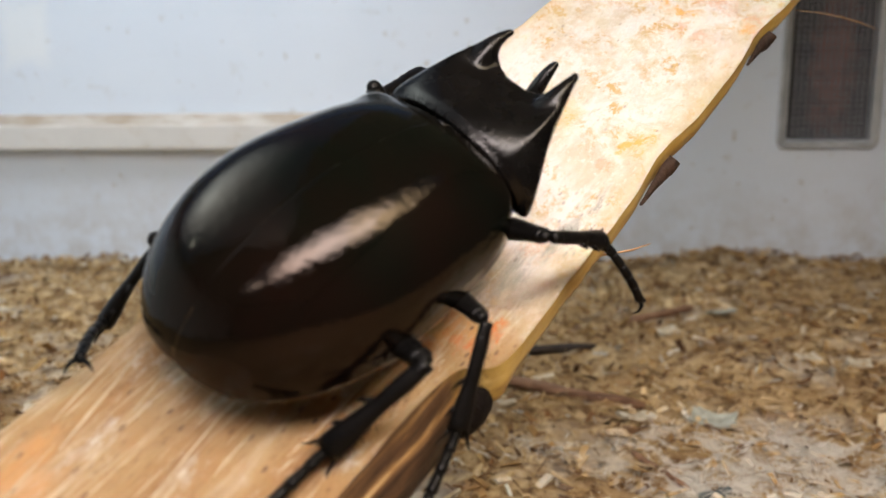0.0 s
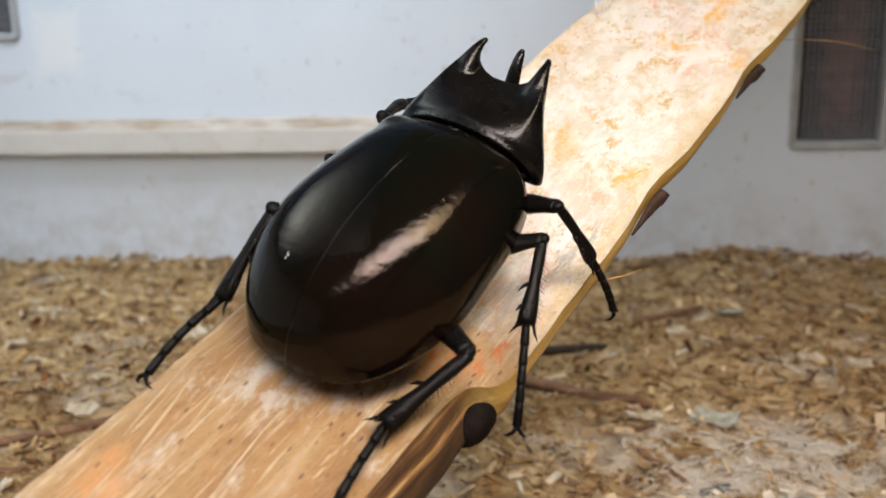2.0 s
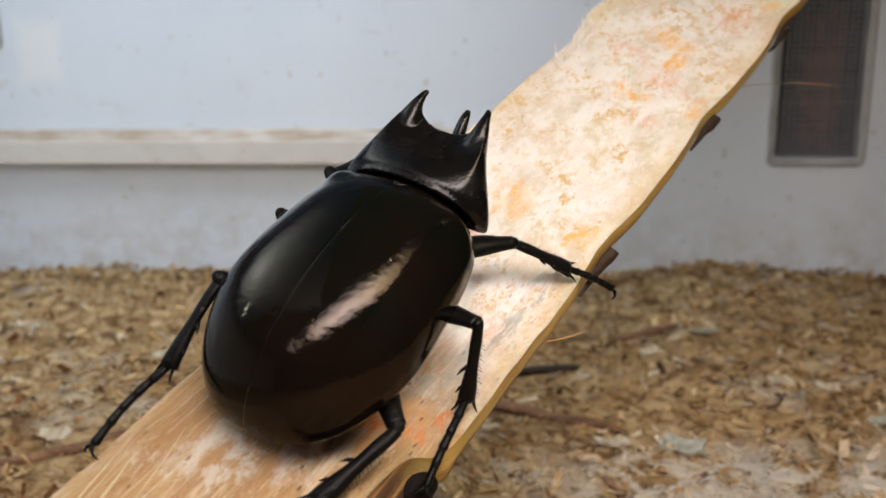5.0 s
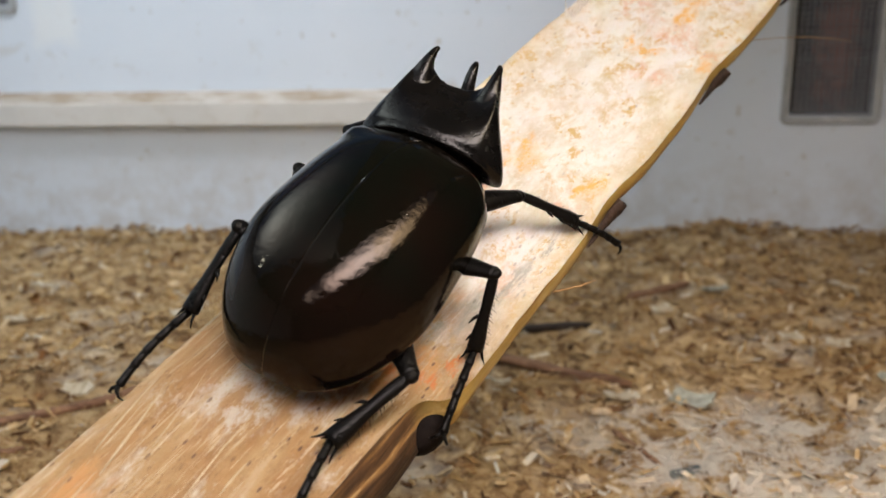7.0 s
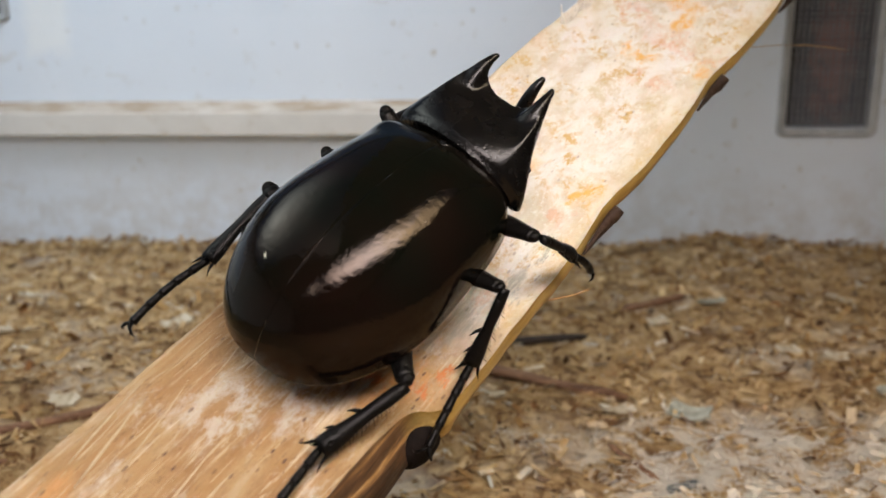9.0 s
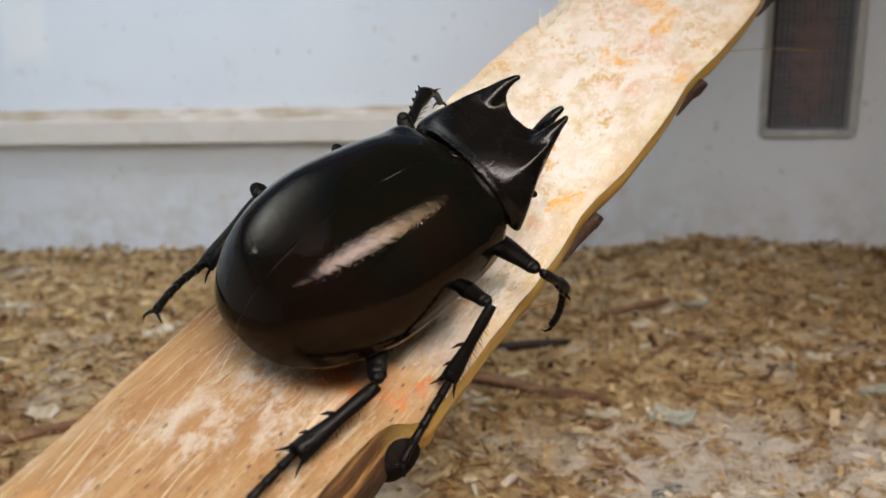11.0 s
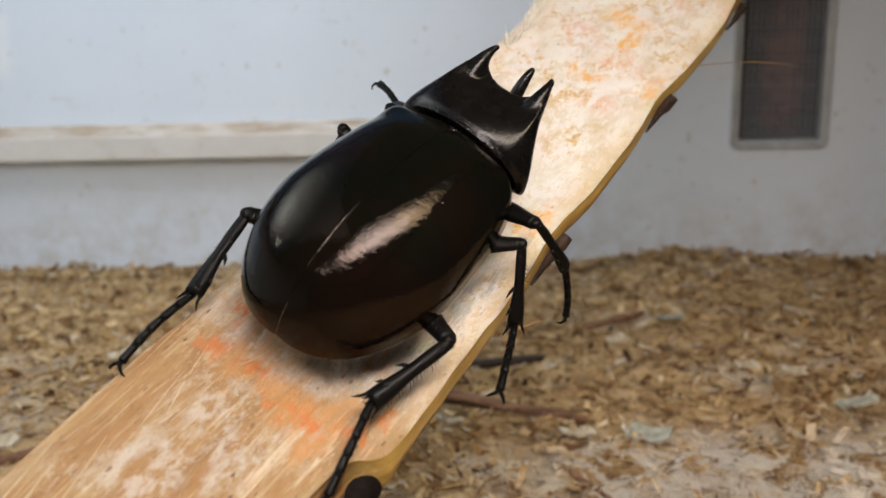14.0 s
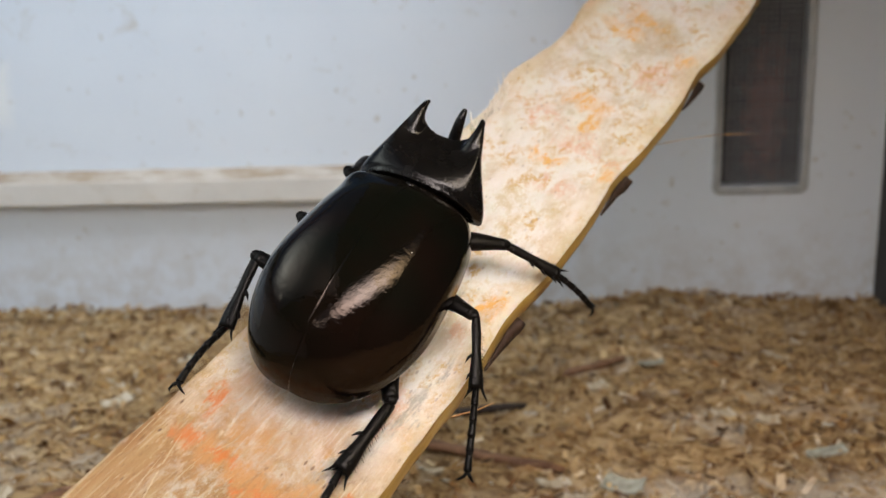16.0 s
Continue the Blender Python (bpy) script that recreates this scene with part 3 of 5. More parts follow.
def tube(points, radii, sides=10, flat=1.0, ends=True):
    """Vertices and faces of a tapering limb along points; flat squeezes it along its local up."""
    pts = [Vector(p) for p in points]
    verts, faces = [], []
    up = Vector((0, 0, 1))
    for i, p in enumerate(pts):
        way = (pts[min(i + 1, len(pts) - 1)] - pts[max(i - 1, 0)]).normalized()
        side = way.cross(up)
        if side.length < 1e-4:
            side = way.cross(Vector((1, 0, 0)))
        side.normalize()
        over = side.cross(way)
        for k in range(sides):
            a = 2 * math.pi * k / sides
            verts.append(p + radii[i] * (math.cos(a) * side + flat * math.sin(a) * over))
    for i in range(len(pts) - 1):
        for k in range(sides):
            n = (k + 1) % sides
            faces.append((i * sides + k, i * sides + n, (i + 1) * sides + n, (i + 1) * sides + k))
    if ends:
        faces.append(tuple(range(sides - 1, -1, -1)))
        faces.append(tuple((len(pts) - 1) * sides + k for k in range(sides)))
    return verts, faces


def joined(pieces):
    verts, faces = [], []
    for v, f in pieces:
        base = len(verts)
        verts += list(v)
        faces += [tuple(base + i for i in face) for face in f]
    return verts, faces


def ball(centre, radii, rings=12, sides=18):
    verts, faces = [], []
    for i in range(rings + 1):
        a = math.pi * i / rings
        for k in range(sides):
            c = 2 * math.pi * k / sides
            verts.append((centre[0] + radii[0] * math.sin(a) * math.cos(c), centre[1] + radii[1] * math.sin(a) * math.sin(c), centre[2] + radii[2] * math.cos(a)))
    for i in range(rings):
        for k in range(sides):
            n = (k + 1) % sides
            faces.append((i * sides + k, (i + 1) * sides + k, (i + 1) * sides + n, i * sides + n))
    return verts, faces


def scaled(vf, k=MM):
    return [tuple(k * c for c in v) for v in vf[0]], vf[1]


# ---- the enclosure ----
ROOM = (-0.345, 0.2194, -0.480, WALL_Y)     # inner faces: left, right, near, far
VENTS = [(0.1395, 0.1846, 0.0508, 0.152), (-0.2785, -0.2330, 0.1085, 0.210)]


def ground_height(x, y):
    z = -0.0045 + 0.0105 * min(1.0, max(0.0, (0.444 - y) / 0.15)) + 0.0075 * math.exp(-((x + 0.11) ** 2 + (y - 0.20) ** 2) / 0.09 ** 2)
    z += 0.0055 * math.exp(-((x - 0.125) ** 2 / 0.05 ** 2 + (y - 0.444) ** 2 / 0.05 ** 2))
    z -= 0.004 * math.exp(-((x - 0.08) ** 2 + (y - 0.255) ** 2) / 0.05 ** 2)
    return z + 0.0030 * noise.noise(Vector((x * 38, y * 38, 0))) + 0.0026 * noise.noise(Vector((x * 120, y * 120, 3)))


def build_room():
    x0, x1, y0, y1 = ROOM
    bm = bmesh.new()
    cuts = sorted(VENTS)
    inner = [(a + 0.0042, b - 0.0028, c + 0.0040, d - 0.004) for a, b, c, d in cuts]
    edges = [x0 - 0.012] + [v for a, b, c, d in inner for v in (a, b)] + [x1 + 0.012]
    for i in range(len(edges) - 1):
        lo, hi = edges[i], edges[i + 1]
        if i % 2 == 0:
            box(bm, (lo, y1, -0.03), (hi, y1 + 0.014, CEILING + 0.012))
        else:
            c, d = inner[i // 2][2:]
            box(bm, (lo, y1, -0.03), (hi, y1 + 0.014, c))
            box(bm, (lo, y1, d), (hi, y1 + 0.014, CEILING + 0.012))
    tagged(part("wall_north", from_bmesh("wall_north", bm, False), WALL), "grubby white painted board wall of the enclosure", "wall", kind="structure")
    bm = bmesh.new()
    box(bm, (x1, y0, -0.03), (x1 + 0.012, y1, CEILING + 0.012))
    tagged(part("wall_east", from_bmesh("wall_east", bm, False), LID), "dark board side wall of the enclosure", "wall", kind="structure")
    # west wall out of view, added with an opening for the left fill lamp
    bm = bmesh.new()
    w0, w1, w2, w3 = LEFT_FILL
    box(bm, (x0 - 0.012, y0, -0.03), (x0, y1, w2))
    box(bm, (x0 - 0.012, y0, w3), (x0, y1, CEILING + 0.012))
    box(bm, (x0 - 0.012, y0, w2), (x0, w0, w3))
    box(bm, (x0 - 0.012, w1, w2), (x0, y1, w3))
    tagged(part("unseen_wall_west", from_bmesh("unseen_wall_west", bm, False), WALL), "added unseen white board side wall with an opening for a fill lamp", "wall", kind="structure")
    # dark board behind the camera, added to close the box
    bm = bmesh.new()
    box(bm, (x0 - 0.012, y0 - 0.012, -0.03), (x1 + 0.012, y0, CEILING + 0.012))
    tagged(part("unseen_wall_south", from_bmesh("unseen_wall_south", bm, False), LID), "added unseen dark board closing the enclosure's front", "wall", kind="structure")
    # added, unseen lid boards round the slanting slot; openings are cut for the lamps
    (cx, cy), turn, long, wide = SLOT
    m = pose(cx, cy, CEILING, 0, 0, turn)
    far, z1 = 0.75, 0.010
    bm = bmesh.new()
    for lo, hi in (((-far, -far, 0), (far, -wide / 2, z1)), ((-far, -wide / 2, 0), (-long / 2 - 0.12, wide / 2, z1)), ((-long / 2 - 0.12, -wide / 2, 0), (-long / 2, -0.016, z1)), ((long / 2, -wide / 2, 0), (far, wide / 2, z1))):
        box(bm, lo, hi)
    bmesh.ops.transform(bm, matrix=m, verts=bm.verts)
    h0, h1, h2, h3 = WALL_FILL
    z0, z2 = CEILING, CEILING + z1
    way = Vector((math.cos(radians(turn)), math.sin(radians(turn)), 0))
    off = Vector((cx, cy, 0)) + (wide / 2) * Vector((-way.y, way.x, 0))

    def on_line(y):
        return off.x + (y - off.y) * way.x / way.y

    def slab(corners):
        vs = [bm.verts.new((x, y, z)) for z in (z0, z2) for x, y in corners]
        n = len(corners)
        bm.faces.new(vs[:n][::-1])
        bm.faces.new(vs[n:])
        for k in range(n):
            bm.faces.new((vs[k], vs[(k + 1) % n], vs[n + (k + 1) % n], vs[n + k]))
    left = -0.9
    q0, q1, q2, q3 = SHEEN_FILL
    slab([(left, -0.8), (on_line(-0.8), -0.8), (on_line(q2), q2), (left, q2)])
    slab([(left, q2), (q0, q2), (q0, q3), (left, q3)])
    slab([(q1, q2), (on_line(q2), q2), (on_line(q3), q3), (q1, q3)])
    slab([(left, q3), (on_line(q3), q3), (on_line(h2), h2), (left, h2)])
    slab([(left, h2), (h0, h2), (h0, h3), (left, h3)])
    slab([(h1, h2), (on_line(h2), h2), (on_line(h3), h3), (h1, h3)])
    slab([(left, h3), (on_line(h3), h3), (on_line(0.6), 0.6), (left, 0.6)])
    for co, no in (((x0 - 0.012, 0, 0), (-1, 0, 0)), ((x1 + 0.012, 0, 0), (1, 0, 0)), ((0, y0 - 0.012, 0), (0, -1, 0)), ((0, y1 + 0.014, 0), (0, 1, 0))):
        cut = bmesh.ops.bisect_plane(bm, geom=bm.verts[:] + bm.edges[:] + bm.faces[:], plane_co=co, plane_no=no, clear_outer=True)
        bmesh.ops.holes_fill(bm, edges=[e for e in cut["geom_cut"] if isinstance(e, bmesh.types.BMEdge)])
    tagged(part("ceiling", from_bmesh("ceiling", bm, False), ADDED_LID), "added unseen grey lid board with openings for the lamps", "ceiling", kind="structure")
    # litter floor
    nx, ny = 190, 240
    verts = [(x0 + (x1 - x0) * i / nx, y0 + (y1 - y0) * j / ny, 0) for j in range(ny + 1) for i in range(nx + 1)]
    verts = [(x, y, ground_height(x, y)) for x, y, z in verts]
    faces = [(j * (nx + 1) + i, j * (nx + 1) + i + 1, (j + 1) * (nx + 1) + i + 1, (j + 1) * (nx + 1) + i) for j in range(ny) for i in range(nx)]
    tagged(part("floor", mesh_of("floor", verts, faces), LITTER), "loose brown sawdust and wood litter bed", "floor", kind="structure")


def build_ledge():
    """A moulding along the wall, its sloping top brown with dust."""
    x0, x1 = ROOM[0], 0.030
    y = WALL_Y
    prof = [(y, 0.0526), (y - 0.0084, 0.0526), (y - 0.0090, 0.0532), (y - 0.0090, 0.0636), (y - 0.0082, 0.0646), (y - 0.0010, 0.0682), (y, 0.0690)]
    n = 120
    verts, faces = [], []
    for i in range(n + 1):
        x = x0 + (x1 - x0) * i / n
        for k, (a, b) in enumerate(prof):
            wob = 0.0004 * noise.noise(Vector((x * 60, k * 2.0, 0))) if 0 < k < len(prof) - 1 else 0
            verts.append((x, a, b + wob + (0.0006 * max(0, noise.noise(Vector((x * 130, k, 5)))) if k >= 4 else 0)))
    m = len(prof)
    for i in range(n):
        for k in range(m - 1):
            faces.append((i * m + k, i * m + k + 1, (i + 1) * m + k + 1, (i + 1) * m + k))
    faces += [tuple(range(m)), tuple(n * m + k for k in range(m - 1, -1, -1))]
    ob = part("ledge", mesh_of("ledge", verts, faces, False), LEDGE)
    tagged(ob, "white ledge moulding on the wall with brown dust on top", "ledge", kind="structure")


def rounded_frame(w, h, rim, depth, radius):
    """A flat frame with rounded corners, standing in x and z, its face towards minus y."""
    def loop(inset, r):
        pts = []
        for cx, cz, a0 in ((w / 2 - radius, h / 2 - radius, 0), (-w / 2 + radius, h / 2 - radius, 90), (-w / 2 + radius, -h / 2 + radius, 180), (w / 2 - radius, -h / 2 + radius, 270)):
            for k in range(7):
                a = radians(a0 + 15 * k)
                pts.append((cx + (r) * math.cos(a), cz + (r) * math.sin(a)))
        return pts
    outer, mid, lip = loop(0, radius), loop(0, radius - 0.0008), loop(0, radius - 0.0016)
    ix, iz = w / 2 - rim, h / 2 - rim
    inner = [(max(-ix, min(ix, x * 1.2)), max(-iz, min(iz, z * 1.2))) for x, z in lip]
    rings = [(outer, 0.0), (outer, -depth * 0.6), (mid, -depth), (lip, -depth * 0.9), (inner, -depth * 0.62), (inner, 0.004)]
    n = len(outer)
    verts = [(x, y, z) for ring, y in rings for x, z in ring]
    faces = [(r * n + k, r * n + (k + 1) % n, (r + 1) * n + (k + 1) % n, (r + 1) * n + k) for r in range(len(rings) - 1) for k in range(n)]
    return mesh_of("vent_frame", verts, faces, False)


def build_vent(x0, x1, z0, z1, leaf):
    w, h = x1 - x0, z1 - z0
    thing = tagged(new("ventilation_grille"), "grey metal ventilation grille with dark wire mesh", "vent", "wall vents")
    thing.matrix_world = pose((x0 + x1) / 2, WALL_Y, (z0 + z1) / 2)
    part("frame", rounded_frame(w, h, 0.0038, 0.0018, 0.004), METAL, thing, "light grey rounded metal frame")
    bm = bmesh.new()
    box(bm, (-w / 2 + 0.003, 0.0085, -h / 2 + 0.003), (w / 2 - 0.003, 0.0100, h / 2 - 0.003))
    part("duct", from_bmesh("duct", bm, False), RUST if leaf else DARK, thing, "rusty dark plate behind the mesh" if leaf else "dark duct behind the mesh")
    bm = bmesh.new()
    box(bm, (-0.00050, -0.0002, -h / 2 + 0.004), (0.00052, 0.0002, h / 2 - 0.004))
    up = from_bmesh("upright_wire", bm, False)
    bm = bmesh.new()
    box(bm, (-w / 2 + 0.004, -0.0002, -0.00036), (w / 2 - 0.004, 0.0002, 0.00036))
    cross = from_bmesh("cross_wire", bm, False)
    for k in range(14):
        part("wire", up, WIRE, thing, at=pose(-w / 2 + 0.0072 + k * (w - 0.0125) / 13, 0.0012, 0))
    rows = int((h - 0.012) / 0.0026)
    for k in range(rows + 1):
        part("cross_wire", cross, WIRE, thing, at=pose(0, 0.0018, -h / 2 + 0.0065 + k * 0.0026))


# ---- the cane ----
CANE = Matrix(((0.847811, 0.480132, 0.225143, 0.022163), (-0.308918, 0.792243, -0.526233, 0.129854), (-0.431029, 0.376595, 0.819994, 0.084045), (0, 0, 0, 1)))
JOINTS = (-0.0317, 0.0121, 0.0522, 0.0978, 0.146, 0.196, 0.246, 0.296)
CANE_MID, CANE_HALF = -0.0031, 0.0146


def face_height(x, s):
    """Relief of the split face above its plane."""
    a = (x - CANE_MID) / CANE_HALF
    low = 1 / (1 + math.exp((s + 0.033) / 0.0025))
    z = 0.0006 * noise.noise(Vector((x * 260, s * 55, 0))) + 0.0004 * noise.noise(Vector((x * 700, s * 160, 2)))
    z += -0.0011 * (1 - a * a) * (1 - low) + 0.0012 * (1 - a * a) * low
    for j in JOINTS[:4]:
        z += 0.0006 * math.exp(-((s - j) / 0.003) ** 2) * noise.noise(Vector((x * 500, j * 90, 4)))
    # crumbling pith where the skin is torn off
    torn = math.exp(-((s + 0.025) / 0.0085) ** 2) * max(0.0, min(1.0, 8 * (1 - abs(a))))
    if torn > 0.01:
        z += torn * (0.00045 * noise.noise(Vector((x * 520, s * 380, 7))) + 0.00030 * noise.noise(Vector((x * 1300, s * 800, 9))))
    return z


def cane_edge(s, side):
    wob = 0.0003 * noise.noise(Vector((s * 45, side * 3, 0))) + 0.00012 * noise.noise(Vector((s * 260, side * 3, 0)))
    if side > 0:
        # waists at the joints; below the first joint the face is cut back and the rind's flank shows
        for j in JOINTS[1:]:
            wob -= 0.0011 * math.exp(-((s - j) / 0.008) ** 2)
        wob += 0.0004 - 0.0038 / (1 + math.exp((s + 0.0325) / 0.0009))
    else:
        # the upper edge: a notch above the frayed joint that widens again towards the next
        wob -= 0.0008
        if 0.058 < s < 0.110:
            wob += 0.0019 * math.exp(-((s - 0.068) / 0.009) ** 2)
        wob += 0.0026 / (1 + math.exp(-(s - 0.098) / 0.0035)) * math.exp(-max(0.0, s - 0.104) / 0.02)
    return CANE_MID + side * (CANE_HALF + wob)


def build_cane():
    thing = tagged(new("sugar_cane"), "split length of peeled sugar cane leaning from litter to wall", "cane")
    thing.matrix_world = CANE
    # the far end meets the wall, the near end the litter
    s0, s1 = -0.222, 0.372
    stations = []
    s = s0
    while s < s1:
        stations.append(s)
        s += 0.0004 if -0.045 < s < -0.008 else (0.0008 if -0.075 < s < 0.13 else 0.003)
    stations.append(s1)
    n = 64
    verts, faces = [], []
    for s in stations:
        a, b = cane_edge(s, -1), cane_edge(s, 1)
        for k in range(n + 1):
            x = a + (b - a) * (0.5 - 0.5 * math.cos(math.pi * k / n)) if k not in (0, n) else (a if k == 0 else b)
            verts.append((x, s, face_height(x, s)))
    for i in range(len(stations) - 1):
        for k in range(n):
            faces.append((i * (n + 1) + k, i * (n + 1) + k + 1, (i + 1) * (n + 1) + k + 1, (i + 1) * (n + 1) + k))
    part("split_face", mesh_of("split_face", verts, faces), PITH, thing, "cream fibrous pith with orange stains")
    # the rind: a half-round back, thicker below the first joint
    m = 26
    verts, faces = [], []
    for s in stations:
        low = 1 / (1 + math.exp((s + 0.034) / 0.0022))
        deep = 0.0072 + 0.0046 * low
        a, b = cane_edge(s, -1), cane_edge(s, 1)
        mid, half = (a + b) / 2, (b - a) / 2 + 0.00003
        ring = sum(0.0009 * math.exp(-((s - j) / 0.0016) ** 2) for j in JOINTS)
        for k in range(m + 1):
            q = math.pi * k / m
            reach = half + ring * math.sin(q)
            if k > m / 2:
                reach += (0.0012 + 0.0033 * low) * min(1.0, max(0.0, math.sin(q)) / 0.35)
            x = mid - reach * math.copysign(abs(math.cos(q)) ** 0.65, math.cos(q))
            edge = face_height(a, s) * (1 - k / m) + face_height(b, s) * k / m
            verts.append((x, s, edge - (deep + ring) * max(0.0, math.sin(q)) ** 0.85))
    for i in range(len(stations) - 1):
        for k in range(m):
            faces.append((i * (m + 1) + k, (i + 1) * (m + 1) + k, (i + 1) * (m + 1) + k + 1, i * (m + 1) + k + 1))
    faces.append(tuple(range(m, -1, -1)))
    faces.append(tuple((len(stations) - 1) * (m + 1) + k for k in range(m + 1)))
    part("rind", mesh_of("rind", verts, faces), RIND, thing, "yellow and brown cane rind")
    # dark leaf scars that stand out from the lower edge at the joints
    for j, big in ((0.0121, 1.0), (0.0545, 1.1), (0.0950, 1.1)):
        rnd = random.Random(int(j * 1e4))
        # a thin flap: outer and inner skin along the edge, ragged below
        verts, faces, n = [], [], 18
        for k in range(n + 1):
            u = k / n
            s = j + (u - 0.90) * 0.0115 * big
            tall = 0.0031 * big * (0.10 + 0.90 * u ** 1.4) * (1.0 if u < 0.9 else (1.0 - u) * 10 * 0.8 + 0.2) * rnd.uniform(0.86, 1.1)
            x = cane_edge(s, 1) + 0.0004
            for dx, dz in ((0.0001, 0.0), (0.0007, -0.2), (0.0010, -0.65), (0.0006, -1.0), (0.0002, -0.95)):
                verts.append((x + 0.0004 + dx * (0.4 + 1.4 * u), s, -0.0006 + dz * tall))
        for k in range(n):
            for q in range(5):
                w = (q + 1) % 5
                faces.append((k * 5 + q, k * 5 + w, (k + 1) * 5 + w, (k + 1) * 5 + q))
        part("leaf_scar", mesh_of("leaf_scar", verts, faces), BARK, thing, "thin dark brown leaf scar")
    part("bud", mesh_of("bud", *ball((0.0105, -0.0336, -0.0048), (0.0024, 0.0037, 0.0030), 12, 16)), BUD, thing, "dark oval bud at the joint")
    # fibres torn up from the face
    rnd = random.Random(7)
    pieces = []
    for k in range(30):
        torn = k % 3 > 1
        s = rnd.gauss(-0.030, 0.0055) if torn else rnd.uniform(-0.075, -0.036)
        x = CANE_MID + rnd.uniform(-0.96, 0.74) * CANE_HALF
        long, r = rnd.uniform(0.001, 0.0045) if torn else rnd.uniform(0.004, 0.013), rnd.uniform(0.00002, 0.00005)
        if not torn:
            r *= rnd.uniform(1.2, 3.4)
        turn = rnd.gauss(0.1, 0.30) if torn else rnd.gauss(-0.10, 0.10)
        lift = rnd.uniform(0, 0.0008) if torn else rnd.uniform(0, 0.0003)
        pts = []
        for q in range(4):
            u = q / 3
            px, ps = x + math.sin(turn) * long * u, s + long * u * math.cos(turn)
            px = max(CANE_MID - CANE_HALF * 0.99, min(cane_edge(ps, 1) - 0.0004, px))
            px += 0.00015 * math.sin(3.0 * u + k)
            pts.append((px, ps, face_height(px, ps) + lift * u * u + 0.00003))
        pieces.append(tube(pts, [r * 0.5, r * 1.2, r * 0.8, r * 0.2], 6, 0.35))
    tagged(part("fibre_fuzz", mesh_of("fibre_fuzz", *joined(pieces)), FIBRE, thing, "pale loose fibres"), kind="stuff")
    # splinters on the upper edge beside the third joint
    for k in range(40):
        s = 0.047 + 0.00042 * k + rnd.uniform(-0.0008, 0.0008)
        x = cane_edge(s, -1) + rnd.uniform(0.0, 0.0022)
        long, r = rnd.uniform(0.0008, 0.0036), rnd.uniform(0.00010, 0.00022)
        lean = rnd.uniform(-0.2, 0.9)
        pts = [(x, s, 0.0), (x - long * 0.5 * lean, s + long * 0.38, long * 0.30), (x - long * lean, s + long * 0.75, long * rnd.uniform(0.5, 0.7))]
        part("splinter", mesh_of("splinter", *tube(pts, [r, r * 0.8, 0.00004], 6)), SPLINTER, thing, "frayed white splinter")


def build_straws():
    root = CANE @ Vector((0.0122, 0.0735, -0.0040))
    tip = Vector((0.1000, 0.2330, 0.1002))
    pts = [root.lerp(tip, u) + Vector((0, 0, 0.0008 * math.sin(math.pi * u))) for u in (0, 0.25, 0.5, 0.75, 1)]
    tagged(part("dry_fibre", mesh_of("dry_fibre", *tube(pts, [0.00006, 0.00007, 0.00011, 0.00014, 0.00008], 6)), STRAW), "thin dry fibre sticking out from under the cane", "straw")
    pts = [CANE @ Vector(p) for p in ((0.0105, -0.0085, -0.0036), (0.0128, -0.0050, -0.0040), (0.0146, -0.0025, -0.0040), (0.0160, 0.0000, -0.0038))]
    tagged(part("straw", mesh_of("straw", *tube(pts, [0.00012, 0.00014, 0.00012, 0.00006], 6)), STRAW), "short straw stuck under the cane's edge", "straw")


# ---- litter ----


def rest(x, y, up=0.0):
    return ground_height(x, y) + up


